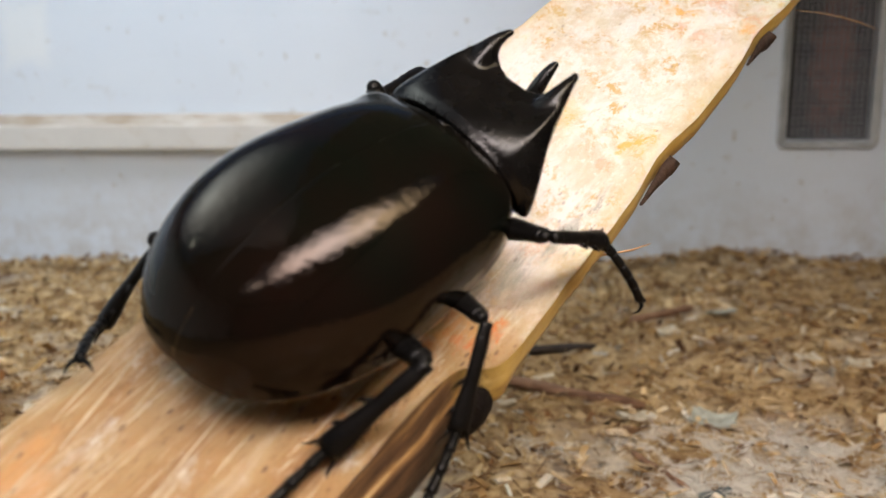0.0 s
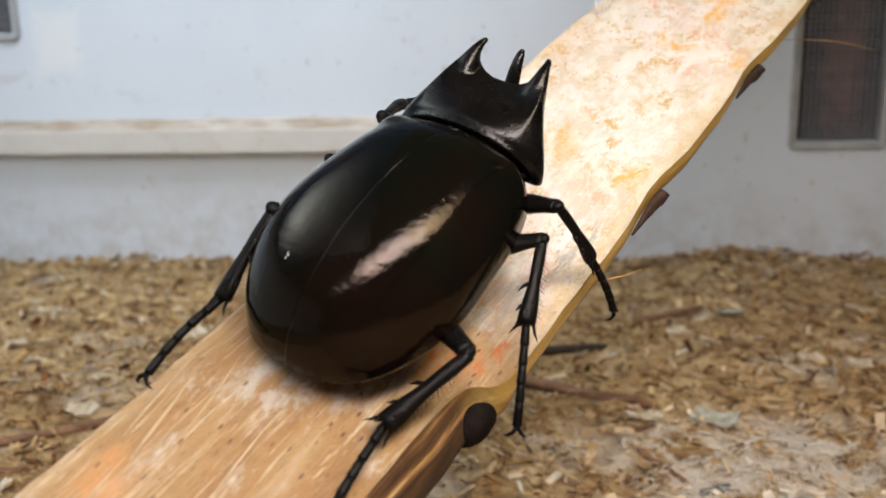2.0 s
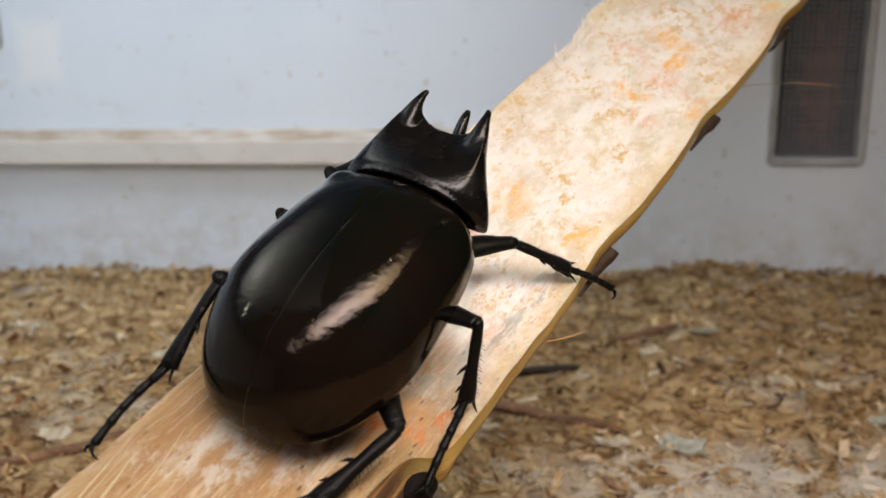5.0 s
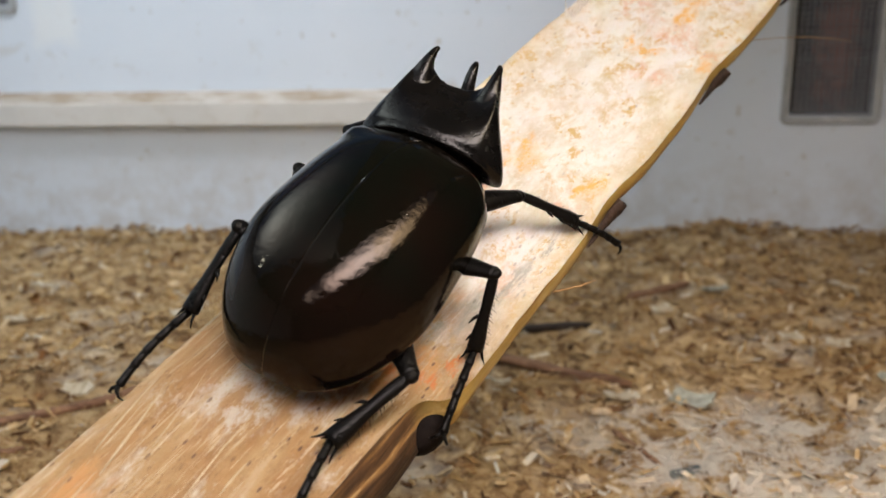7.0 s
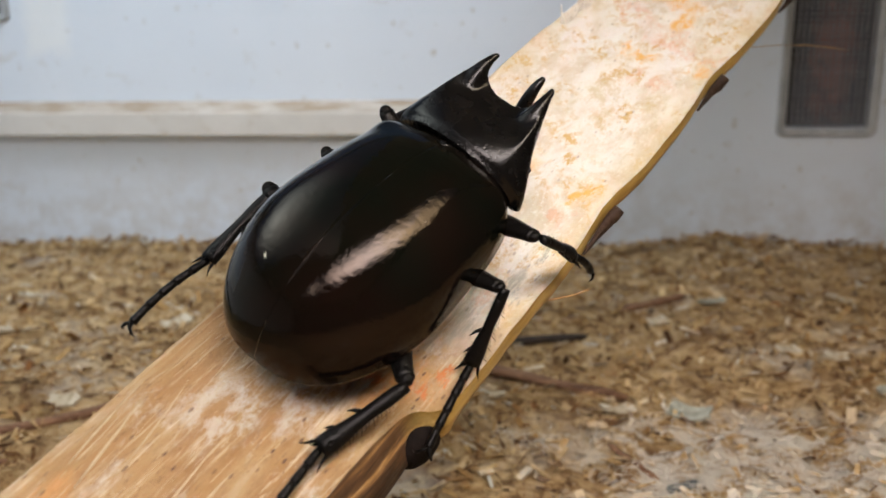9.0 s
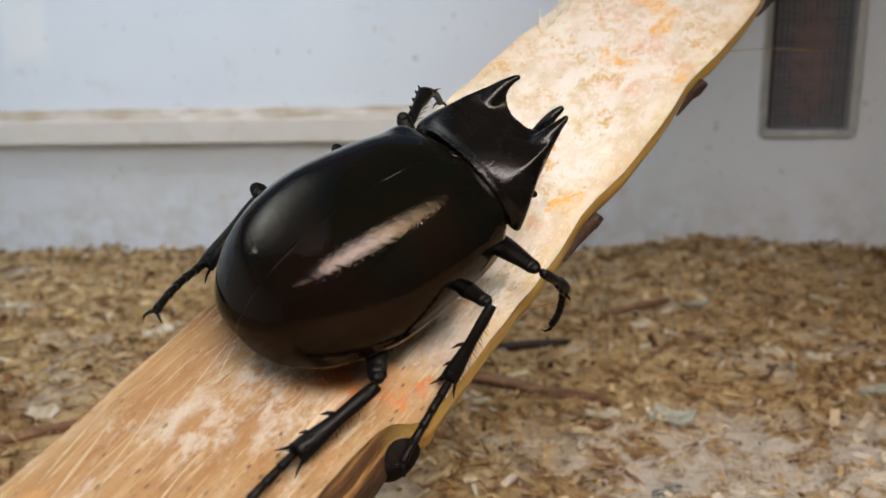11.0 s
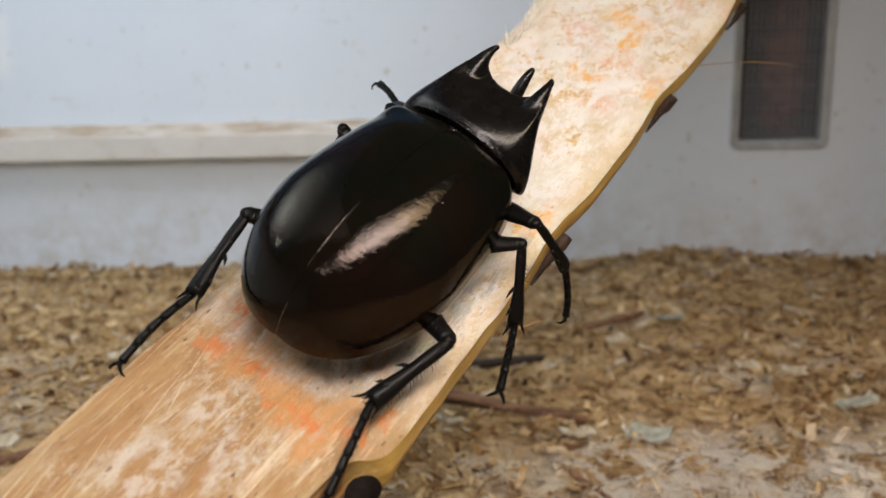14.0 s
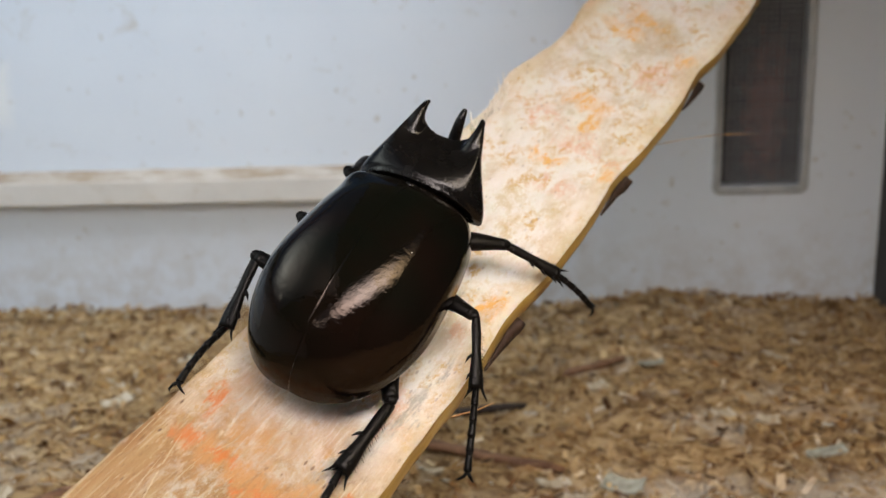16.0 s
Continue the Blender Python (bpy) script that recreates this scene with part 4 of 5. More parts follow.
def build_litter_things():
    def twig(name, a, b, r, mat, label, cat="twig", knots=9, sag=0.0):
        rnd = random.Random(name + str(a))
        pts, rad = [], []
        for k in range(knots + 1):
            u = k / knots
            x, y = a[0] + (b[0] - a[0]) * u, a[1] + (b[1] - a[1]) * u
            pts.append((x + rnd.uniform(-1, 1) * r * 0.25, y + rnd.uniform(-1, 1) * r * 0.25, 0))
            rad.append(r * rnd.uniform(0.8, 1.15) * (0.55 if k in (0, knots) else 1))
        za, zb = rest(*a), rest(*b)
        pts = [(x, y, max(za + (zb - za) * k / knots, rest(x, y) - r * 0.3) + r * 0.55) for k, (x, y, _) in enumerate(pts)]
        return tagged(part(name, mesh_of(name, *tube(pts, rad, 9, 0.85)), mat), label, cat)
    twig("twig", (0.004, 0.2780), (0.0445, 0.2905), 0.0017, BLACK_TWIG, "black twig lying on the litter")
    twig("twig", (-0.005, 0.2615), (0.0535, 0.2470), 0.0019, TWIG, "red-brown bark strip lying on the litter")
    twig("twig", (-0.135, 0.1760), (-0.070, 0.2210), 0.0016, TWIG, "long red-brown twig on the litter")
    twig("twig", (-0.120, 0.1660), (-0.090, 0.1800), 0.0011, TWIG, "thin brown twig on the litter")
    twig("twig", (0.046, 0.2130), (0.0565, 0.2010), 0.0008, TWIG, "orange-brown splinter on the litter", "splinter")
    twig("twig", (0.060, 0.3300), (0.085, 0.3420), 0.0016, TWIG, "red-brown splinter on the litter", "splinter")
    rnd = random.Random(21)

    def chip(x, y, long, wide, thick, turn, mat, label, curl=0.2, lift=0.0):
        n, m = 8, 5
        verts, faces = [], []
        z0 = rest(x, y)
        for side in (1, -1):
            for i in range(n + 1):
                for j in range(m + 1):
                    a, b = i / n * 2 - 1, j / m * 2 - 1
                    e = 1 + 0.22 * noise.noise(Vector((a * 1.7 + x * 90, b * 1.7, y * 90)))
                    verts.append((a * long / 2 * e * (1 - 0.12 * b * b), b * wide / 2 * e, side * thick / 2 * (1 - 0.3 * max(abs(a), abs(b)) ** 4) + curl * wide * (a * a * 0.5 + b * b * 0.25) + 0.0004 * noise.noise(Vector((a * 3, b * 3, x * 50)))))
        row = m + 1
        half = (n + 1) * row
        for i in range(n):
            for j in range(m):
                q = (i * row + j, i * row + j + 1, (i + 1) * row + j + 1, (i + 1) * row + j)
                faces += [q[::-1], tuple(half + k for k in q)]
        rim = [j for j in range(m + 1)] + [i * row + m for i in range(1, n + 1)] + [n * row + j for j in range(m - 1, -1, -1)] + [i * row for i in range(n - 1, 0, -1)]
        for k in range(len(rim)):
            p, q = rim[k], rim[(k + 1) % len(rim)]
            faces.append((p, q, half + q, half + p))
        tilt = Matrix.Rotation(rnd.uniform(-0.25, 0.25), 4, "X") @ Matrix.Rotation(rnd.uniform(-0.2, 0.2), 4, "Y")
        m4 = Matrix.Translation((x, y, z0 + 0.0008 + lift)) @ Matrix.Rotation(radians(turn), 4, "Z") @ tilt
        tagged(part("wood_chip", mesh_of("wood_chip", verts, faces, False), mat, at=m4), label, "chip", "loose chips")
    pale, green = "bleached wood chip lying on the litter", "grey-green curled chip lying on the litter"
    chip(0.0500, 0.2362, 0.0085, 0.0062, 0.0010, 15, PALE_CHIP, pale)
    chip(0.0685, 0.2335, 0.0110, 0.0075, 0.0012, -25, GREEN_CHIP, green, 0.35, 0.0004)
    chip(0.0168, 0.2405, 0.0040, 0.0052, 0.0010, 80, PALE_CHIP, pale)
    chip(-0.0965, 0.2165, 0.0085, 0.0060, 0.0012, 10, PALE_CHIP, pale)
    chip(-0.0950, 0.2900, 0.0100, 0.0075, 0.0012, 40, PALE_CHIP, pale)
    chip(-0.1450, 0.2700, 0.0080, 0.0070, 0.0012, -30, PALE_CHIP, pale)
    chip(-0.0500, 0.2500, 0.0060, 0.0045, 0.0010, 60, PALE_CHIP, pale)
    chip(-0.1200, 0.2050, 0.0060, 0.0050, 0.0010, 25, GREEN_CHIP, green)
    chip(0.0612, 0.1960, 0.0075, 0.0032, 0.0008, 12, SLATE_CHIP, "dark grey flake half sunk in the litter", 0.1, -0.0006)
    chip(0.1080, 0.2860, 0.0080, 0.0050, 0.0010, 20, PALE_CHIP, pale)
    chip(0.1200, 0.2780, 0.0070, 0.0040, 0.0010, -10, PALE_CHIP, pale)
    chip(0.0930, 0.3350, 0.0100, 0.0060, 0.0012, 0, GREEN_CHIP, green)
    chip(0.1300, 0.2550, 0.0120, 0.0045, 0.0010, 5, GREEN_CHIP, green)
    chip(0.0700, 0.3100, 0.0080, 0.0050, 0.0012, 30, PALE_CHIP, pale)
    chip(0.1450, 0.3500, 0.0090, 0.0055, 0.0012, -20, PALE_CHIP, pale)
    chip(-0.1700, 0.3300, 0.0110, 0.0070, 0.0012, 10, PALE_CHIP, pale)
    chip(-0.0650, 0.3500, 0.0090, 0.0070, 0.0012, 70, PALE_CHIP, pale)


def build_shavings():
    """The litter's loose shavings and white fluff, too many to count."""
    rng = np.random.default_rng(5)
    n = 36000
    x = rng.uniform(-0.30, 0.215, n)
    y = rng.uniform(0.13, 0.440, n)
    y[-2200:] = 0.441 - 0.022 * rng.random(2200) ** 1.6
    long = 0.0008 + 0.0040 * rng.random(n) ** 2.6
    long[-2200:] = rng.uniform(0.0012, 0.0060, 2200)
    long[:2200] = rng.uniform(0.0030, 0.0066, 2200)
    long[2200:2900] = rng.uniform(0.0036, 0.0070, 700)
    wide = long * rng.uniform(0.08, 0.50, n) ** 1.1
    wide[2200:2900] = rng.uniform(0.0014, 0.0032, 700)
    thick = rng.uniform(0.00012, 0.0005, n)
    turn, tilt, lean = rng.uniform(0, 2 * np.pi, n), rng.normal(0, 0.42, n), rng.normal(0, 0.5, n)
    near = np.array([ground_height(a, b) for a, b in zip(x, y)])
    unit = np.array([(-1, -.7, -1), (1, -1, -1), (1, .6, -1), (-1, 1, -1), (-1, -.7, 1), (1, -1, 1), (1, .6, 1), (-1, 1, 1)]) / 2
    co = np.repeat(unit[None], n, 0) * np.stack([long, wide, thick], 1)[:, None, :]
    co[:, :, 2] += 0.25 * (co[:, :, 0] ** 2) / long[:, None] * rng.uniform(-1, 1.6, n)[:, None]
    ct, st, cl, sl, cz, sz = np.cos(tilt), np.sin(tilt), np.cos(lean), np.sin(lean), np.cos(turn), np.sin(turn)
    a = co.copy()
    a[:, :, 1], a[:, :, 2] = co[:, :, 1] * cl[:, None] - co[:, :, 2] * sl[:, None], co[:, :, 1] * sl[:, None] + co[:, :, 2] * cl[:, None]
    b = a.copy()
    b[:, :, 0], b[:, :, 2] = a[:, :, 0] * ct[:, None] - a[:, :, 2] * st[:, None], a[:, :, 0] * st[:, None] + a[:, :, 2] * ct[:, None]
    c = b.copy()
    c[:, :, 0], c[:, :, 1] = b[:, :, 0] * cz[:, None] - b[:, :, 1] * sz[:, None], b[:, :, 0] * sz[:, None] + b[:, :, 1] * cz[:, None]
    up = rng.uniform(-0.0002, 0.0012, n)
    up[-2200:] += rng.uniform(0, 0.0022, 2200)          # heaped against the wall
    c += np.stack([x, y, near + up], 1)[:, None, :]
    quads = np.array([(3, 2, 1, 0), (4, 5, 6, 7), (0, 1, 5, 4), (1, 2, 6, 5), (2, 3, 7, 6), (3, 0, 4, 7)])
    faces = (quads[None] + 8 * np.arange(n)[:, None, None]).reshape(-1, 4)
    me = mesh_of("shavings", c.reshape(-1, 3), faces, False)
    tagged(part("shavings", me, CHIPS), "loose brown wood shavings over the litter", "shavings", kind="stuff")
    # white fluff where the litter has matted
    pieces = []
    rnd = random.Random(11)
    for cx, cy, sx, sy, count in ((0.090, 0.210, 0.026, 0.016, 420), (0.118, 0.205, 0.018, 0.018, 280), (0.064, 0.200, 0.016, 0.010, 180), (0.135, 0.228, 0.018, 0.014, 180), (0.025, 0.215, 0.016, 0.008, 60), (-0.118, 0.195, 0.014, 0.010, 60)):
        for k in range(count):
            px, py = rnd.gauss(cx, sx * 0.6), rnd.gauss(cy, sy * 0.6)
            pz, w, q = rest(px, py), rnd.uniform(0.002, 0.0075), rnd.uniform(0, 6.3)
            pts = [(px + w * (u - 0.5) * math.cos(q + u), py + w * (u - 0.5) * math.sin(q + u), pz + 0.0004 + 0.0010 * math.sin(3 * u) * rnd.random()) for u in (0, 0.33, 0.66, 1)]
            pieces.append(tube(pts, [0.00005, rnd.uniform(0.00006, 0.00016), rnd.uniform(0.00006, 0.00015), 0.00004], 5, 0.6))
    tagged(part("fluff", mesh_of("fluff", *joined(pieces)), FLUFF), "matted whitish fluff on the litter", "fluff", kind="stuff")

# ---- the beetle ----
# its own space is in millimetres: y ahead, x to its right, z up
RIM_DROP = 1.4
WING_MID, WING_WIDE, WING_HIGH = -2.3, 12.45, 10.0
SEGMENTS = {"front": (9.5, 9.6, 9.2), "middle": (9.5, 9.9, 12.0), "hind": (11.0, 11.0, 12.0)}
HIPS = {"front": (5.0, 13.0, 3.0), "middle": (6.0, 4.0, 2.5), "hind": (5.0, -5.0, 2.5)}


def super_arc(v, power):
    return max(0.0, 1 - abs(v) ** power) ** (1 / power)


def wing_profile(v):
    """Station, half width, height and the level of the widest line at v, from 1 at the front to -1 at the tip."""
    w = min(1.0, max(0.0, (v + 0.4) / 0.8))
    w = w * w * (3 - 2 * w)
    y = WING_MID + (16.5 if v > 0 else 18.6) * v
    wide = WING_WIDE * (1 - 0.10 * max(0.0, v + 0.3)) * (w * super_arc(v, 4.0) + (1 - w) * super_arc(v, 2.35))
    high = WING_HIGH * (w * super_arc(v, 2.5) + (1 - w) * super_arc(v, 2.0))
    return y, wide, high, 7.0 - 2.0 * max(0.0, -v) ** 2.5


def wing_top(y):
    v = (y - WING_MID) / (16.5 if y > WING_MID else 18.6)
    _, _, high, level = wing_profile(v)
    return level + high


def elytron(side):
    """One wing case: a polished half dome with a rolled rim and a sunk seam along the back."""
    ny, na = 88, 84
    verts, faces = [], []
    for i in range(ny + 1):
        v = math.cos(math.pi * i / ny)
        y, wide, high, level = wing_profile(v)
        drop = RIM_DROP * super_arc(v, 3.0)
        for k in range(na + 1):
            u = k / na
            if u <= 0.86:
                # a boxy arch from the seam down to the rim
                a = math.pi / 2 * (u / 0.86) ** 1.25
                x, z = wide * math.sin(a) ** 0.87, level - drop + (high + drop) * max(0.0, math.cos(a)) ** 0.87
            else:
                # the edge turns in under the body
                q = (u - 0.86) / 0.14
                x, z = wide * (1 - 0.30 * q), level - drop - 0.10 * math.sin(math.pi * min(1.0, q * 1.5) / 2) * super_arc(v, 6)
            # shoulder hump, seam groove and beaded rim
            hump = math.exp(-((y - 10.0) / 2.3) ** 2 - ((x - 8.2) / 2.3) ** 2)
            x, z = x + 0.45 * hump, z + 0.95 * hump
            z -= 0.03 * math.exp(-(x / 0.08) ** 2)
            bead = math.exp(-((u - 0.850) / 0.007) ** 2) * super_arc(v, 6)
            x += 0.10 * bead
            verts.append((side * max(0.015, x), y, z))
    for i in range(ny):
        for k in range(na):
            q = (i * (na + 1) + k, i * (na + 1) + k + 1, (i + 1) * (na + 1) + k + 1, (i + 1) * (na + 1) + k)
            faces.append(q if side > 0 else q[::-1])
    me = mesh_of("elytron", *scaled((verts, faces)))
    # the turned-under edge is dull, the back polished
    me.materials.append(SHELL)
    me.materials.append(UNDER_EDGE)
    me.polygons.foreach_set("material_index", [1 if (i % na) / na > 0.853 else 0 for i in range(len(faces))])
    return me


def pronotum():
    """The neck shield: smooth and domed, drawn out into two short horns with a bay between them."""
    nb, na = 34, 100
    verts, faces = [], []
    for j in range(nb + 1):
        b = j / nb
        for k in range(na + 1):
            a = k / na * 2 - 1
            f = radians(102) * a
            # back edge
            x0, y0, z0 = 9.4 * math.sin(f), 12.5 - 0.8 * math.cos(f) + 1.1 * abs(a) ** 3, 8.6 + 5.7 * math.cos(f)
            # front edge: a bay between the horns, and flanks that fall back to the hind corners
            if abs(a) <= 0.42:
                u = abs(a) / 0.42
                x1, y1, z1 = 5.0 * u ** 0.85, 21.9 + 2.7 * u ** 2.6, 14.3 + 2.5 * u ** 2.6
            else:
                u = (abs(a) - 0.42) / 0.58
                x1, y1, z1 = 5.0 + 3.3 * u ** 1.0, 24.6 - 9.0 * u ** 0.80, 16.8 - 9.6 * u ** 0.88
            x1 = math.copysign(x1, a)
            s = b
            x = x0 + (x1 - x0) * s ** 1.55
            y = y0 + (y1 - y0) * s
            z = z0 + (z1 - z0) * s
            swell = math.sin(math.pi * s ** 0.8)
            x += 0.8 * swell * math.sin(f)
            z += 0.8 * swell * math.cos(f) * (1 - 0.5 * s)
            # groove along the back edge
            dip = 0.35 * math.exp(-((s - 0.045) / 0.03) ** 2)
            verts.append((x - dip * math.sin(f), y, z - dip * math.cos(f)))
    row = na + 1
    for j in range(nb):
        for k in range(na):
            faces.append((j * row + k, j * row + k + 1, (j + 1) * row + k + 1, (j + 1) * row + k)[::-1])
    # front closes with a hollow behind the head
    rim = nb * row
    base = len(verts)
    for dy, dz, shrink in ((-0.35, -0.35, 0.93), (-1.6, -1.3, 0.82), (-3.6, -2.2, 0.60), (-4.6, -3.4, 0.25)):
        for k in range(row):
            x, y, z = verts[rim + k]
            verts.append((x * shrink, 14.5 + (y - 14.5) * (0.5 + 0.5 * shrink) + dy * 0.6, 7.0 + (z - 7.0) * shrink + dz * 0.35))
    for step in range(4):
        lo = rim if step == 0 else base + (step - 1) * row
        hi = base + step * row
        for k in range(na):
            faces.append((lo + k, lo + k + 1, hi + k + 1, hi + k)[::-1])
    # closed underneath, behind and in the hollow
    loops = [j * row for j in range(nb + 1)] + [base + s * row for s in range(4)]
    for lo, hi in zip(loops, loops[1:]):
        faces.append((lo + na, lo, hi, hi + na)[::-1])
    faces.append(tuple(range(row)))
    faces.append(tuple(loops[-1] + k for k in range(na, -1, -1)))
    pieces = [(verts, faces)]
    # horn tips, curving up and a little inwards
    for side in (-1, 1):
        pts, rad = [], []
        for k in range(15):
            u = k / 14
            pts.append((side * (4.55 + 0.55 * u - 0.75 * u ** 3), 19.0 + 5.0 * u + 1.3 * u ** 3, 12.0 + 4.7 * math.sin(1.45 * u)))
            rad.append(2.1 * (1 - u) ** 1.25 + 0.40)
        pieces.append(tube(pts, rad, 16, 0.95))
    return mesh_of("pronotum", *scaled(joined(pieces)))


def head():
    pieces = [ball((0, 21.6, 6.8), (3.3, 3.4, 2.8)), ball((2.8, 22.2, 7.0), (0.8, 0.8, 0.8), 8, 10), ball((-2.8, 22.2, 7.0), (0.8, 0.8, 0.8), 8, 10), ball((0, 24.4, 5.4), (2.4, 1.7, 1.1), 8, 14)]
    # the horn rises steeply and leans forward at the tip
    pts, rad = [], []
    for k in range(20):
        u = k / 19
        pts.append((0, 24.2 + 4.4 * u ** 1.4, 6.4 + 7.3 * math.sin(u * 1.35) / math.sin(1.35)))
        rad.append(0.85 * (1 - u) ** 0.7 + 0.42)
    pieces += [tube(pts, rad, 14, 0.9), ball(pts[-1], (0.42, 0.42, 0.42), 6, 10)]
    return mesh_of("head", *scaled(joined(pieces)))


def antenna(side):
    pts = [(side * 2.6, 21.2, 6.0), (side * 3.7, 21.8, 5.6), (side * 4.4, 22.2, 5.4)]
    return mesh_of("antenna", *scaled(joined([tube(pts, [0.3, 0.28, 0.32], 8), ball((side * 4.8, 22.4, 5.4), (0.65, 0.5, 0.45), 8, 12)])))


def under_body():
    return mesh_of("underside", *scaled(joined([ball((0, -2.5, 5.0), (10.3, 14.6, 4.3), 14, 28), ball((0, 12.5, 6.8), (7.6, 7.0, 4.4), 12, 22)])))


def scutellum():
    flat = [(-1.7, 12.2), (1.7, 12.2), (0, 9.6), (0, 11.2), (-0.9, 10.8), (0.9, 10.8)]
    verts = [(x, y, wing_top(y) + 0.08 - 0.10 * abs(x)) for x, y in flat] + [(x, y, wing_top(y) - 1.2) for x, y in flat[:3]]
    return mesh_of("scutellum", *scaled((verts, [(0, 1, 3), (0, 3, 4), (3, 1, 5), (4, 3, 2), (3, 5, 2), (0, 4, 2, 8, 6), (1, 7, 8, 2, 5)])))


def femur(long, thick):
    n = 16
    pts = [(0, long * k / n, 0.25 * math.sin(math.pi * k / n)) for k in range(n + 1)]
    rad = [thick * (1.02 - 0.40 * (k / n) + 0.16 * math.sin(math.pi * min(1.0, 1.2 * k / n))) for k in range(n + 1)]
    return mesh_of("femur", *scaled(joined([tube(pts, rad, 16, 0.70), ball((0, long, 0), (thick * 0.53, thick * 0.55, thick * 0.42), 10, 14)])))


def tibia(long, thick, side, teeth):
    n = 18
    pts = [(0, long * k / n, 0.20 * math.sin(math.pi * k / n)) for k in range(n + 1)]
    rad = [thick * (0.60 + 0.46 * (k / n) ** 1.6 + 0.07 * math.sin(9.0 * k / n)) for k in range(n + 1)]
    pieces = [tube(pts, rad, 12, 0.7)]
    for u, reach in teeth:
        r = thick * (0.58 + 0.55 * u ** 1.3)
        base = Vector((side * r * 0.6, long * u, 0.1))
        pieces.append(tube([base, base + Vector((side * reach * 0.5, reach * 0.35, 0.05)), base + Vector((side * reach * 0.85, reach * 0.95, 0.0))], [0.32 * thick, 0.20 * thick, 0.03], 7))
    # spurs round the end
    for a, reach in ((-1.0, 1.9), (0.15, 1.1), (1.0, 1.7), (0.55, 0.9)):
        base = Vector((a * thick * 0.8, long * 0.98, 0))
        pieces.append(tube([base, base + Vector((a * 0.35, reach * 0.55, 0.1)), base + Vector((a * 0.85, reach, 0.0))], [0.24, 0.16, 0.03], 7))
    # short bristles along the inner edge
    for k in range(16):
        u = 0.20 + 0.048 * k
        base = Vector((-side * thick * (0.5 + 0.4 * u), long * u, 0))
        pieces.append(tube([base, base + Vector((-side * (0.35 + 0.2 * (k % 3)), 0.45, 0.1 * (k % 2)))], [0.06, 0.015], 4))
    return mesh_of("tibia", *scaled(joined(pieces)))


def tarsus(long, thick):
    """Five beads and a pair of hooked claws, bending down towards the end."""
    pieces = []
    knots = [0.0, 0.20, 0.38, 0.55, 0.71, 0.92]

    def line(u):
        return Vector((0.25 * math.sin(2.4 * u), long * u, 0.55 * math.sin(math.pi * u)))
    for a, b in zip(knots, knots[1:]):
        pts = [line(a + (b - a) * q) for q in (0, 0.3, 0.7, 0.93, 1.0)]
        pieces.append(tube(pts, [thick * 0.84, thick * 0.84, thick * 0.92, thick * 0.98, thick * 0.86], 9))
        tip = line(b)
        for s in (-1, 1):
            pieces.append(tube([tip, tip + Vector((s * 0.45, 0.55, -0.3))], [0.10, 0.02], 4))
    tip = line(0.92)
    for s in (-1, 1):
        pts = [tip, tip + Vector((s * 0.45, long * 0.055, 0.12)), tip + Vector((s * 0.95, long * 0.085, -0.30)), tip + Vector((s * 1.15, long * 0.08, -0.95))]
        pieces.append(tube(pts, [thick * 0.5, thick * 0.42, thick * 0.28, 0.04], 7))
    return mesh_of("tarsus", *scaled(joined(pieces)))


def build_beetle():
    thing = tagged(new("rhinoceros_beetle"), "glossy black horned rhinoceros beetle climbing on the cane", "beetle")
    part("elytron", elytron(-1), SHELL, thing, "polished black-green wing case")
    part("elytron", elytron(1), SHELL, thing, "polished black-brown wing case")
    shield = part("pronotum", pronotum(), PRONOTUM, thing, "black neck shield with two short horns")
    head_ob = part("head", head(), PRONOTUM, thing, "black head with one forward horn")
    for side in (-1, 1):
        part("antenna", antenna(side), LIMB, head_ob)
    fuse = shield.modifiers.new("fuse", "REMESH")
    fuse.mode, fuse.voxel_size, fuse.use_smooth_shade = "VOXEL", 0.00020, True
    even = shield.modifiers.new("even", "SMOOTH")
    even.factor, even.iterations = 0.5, 16
    part("underside", under_body(), LIMB, thing)
    part("scutellum", scutellum(), PRONOTUM, thing)
    limbs = {}
    teeth = {"front": ((0.50, 0.8), (0.70, 1.0), (0.90, 1.1)), "middle": ((0.55, 1.3), (0.80, 1.0)), "hind": ((0.50, 1.2), (0.78, 1.0))}
    for which, (lf, lt, ls) in SEGMENTS.items():
        for side in (1, -1):
            thick = {"front": 1.65, "middle": 1.5, "hind": 1.75}[which]
            upper = part("femur", femur(lf, thick), LIMB, thing)
            lower = part("tibia", tibia(lt, thick * 0.66, side, teeth[which]), LIMB, upper)
            foot = part("tarsus", tarsus(ls, 0.55), LIMB, upper)
            limbs[which, side] = (upper, lower, foot)
    return thing, shield, head_ob, limbs


def along(a, b, up):
    """A frame at a whose y axis points to b."""
    y = (Vector(b) - Vector(a)).normalized()
    x = y.cross(Vector(up)).normalized()
    z = x.cross(y)
    m = Matrix((x, y, z)).transposed().to_4x4()
    m.translation = Vector(a) * MM
    return m


build_room()
build_ledge()
for vent, leaf in zip(VENTS, (True, False)):
    build_vent(*vent, leaf)
build_cane()
build_straws()
build_litter_things()
build_shavings()
beetle, shield, beetle_head, limbs = build_beetle()


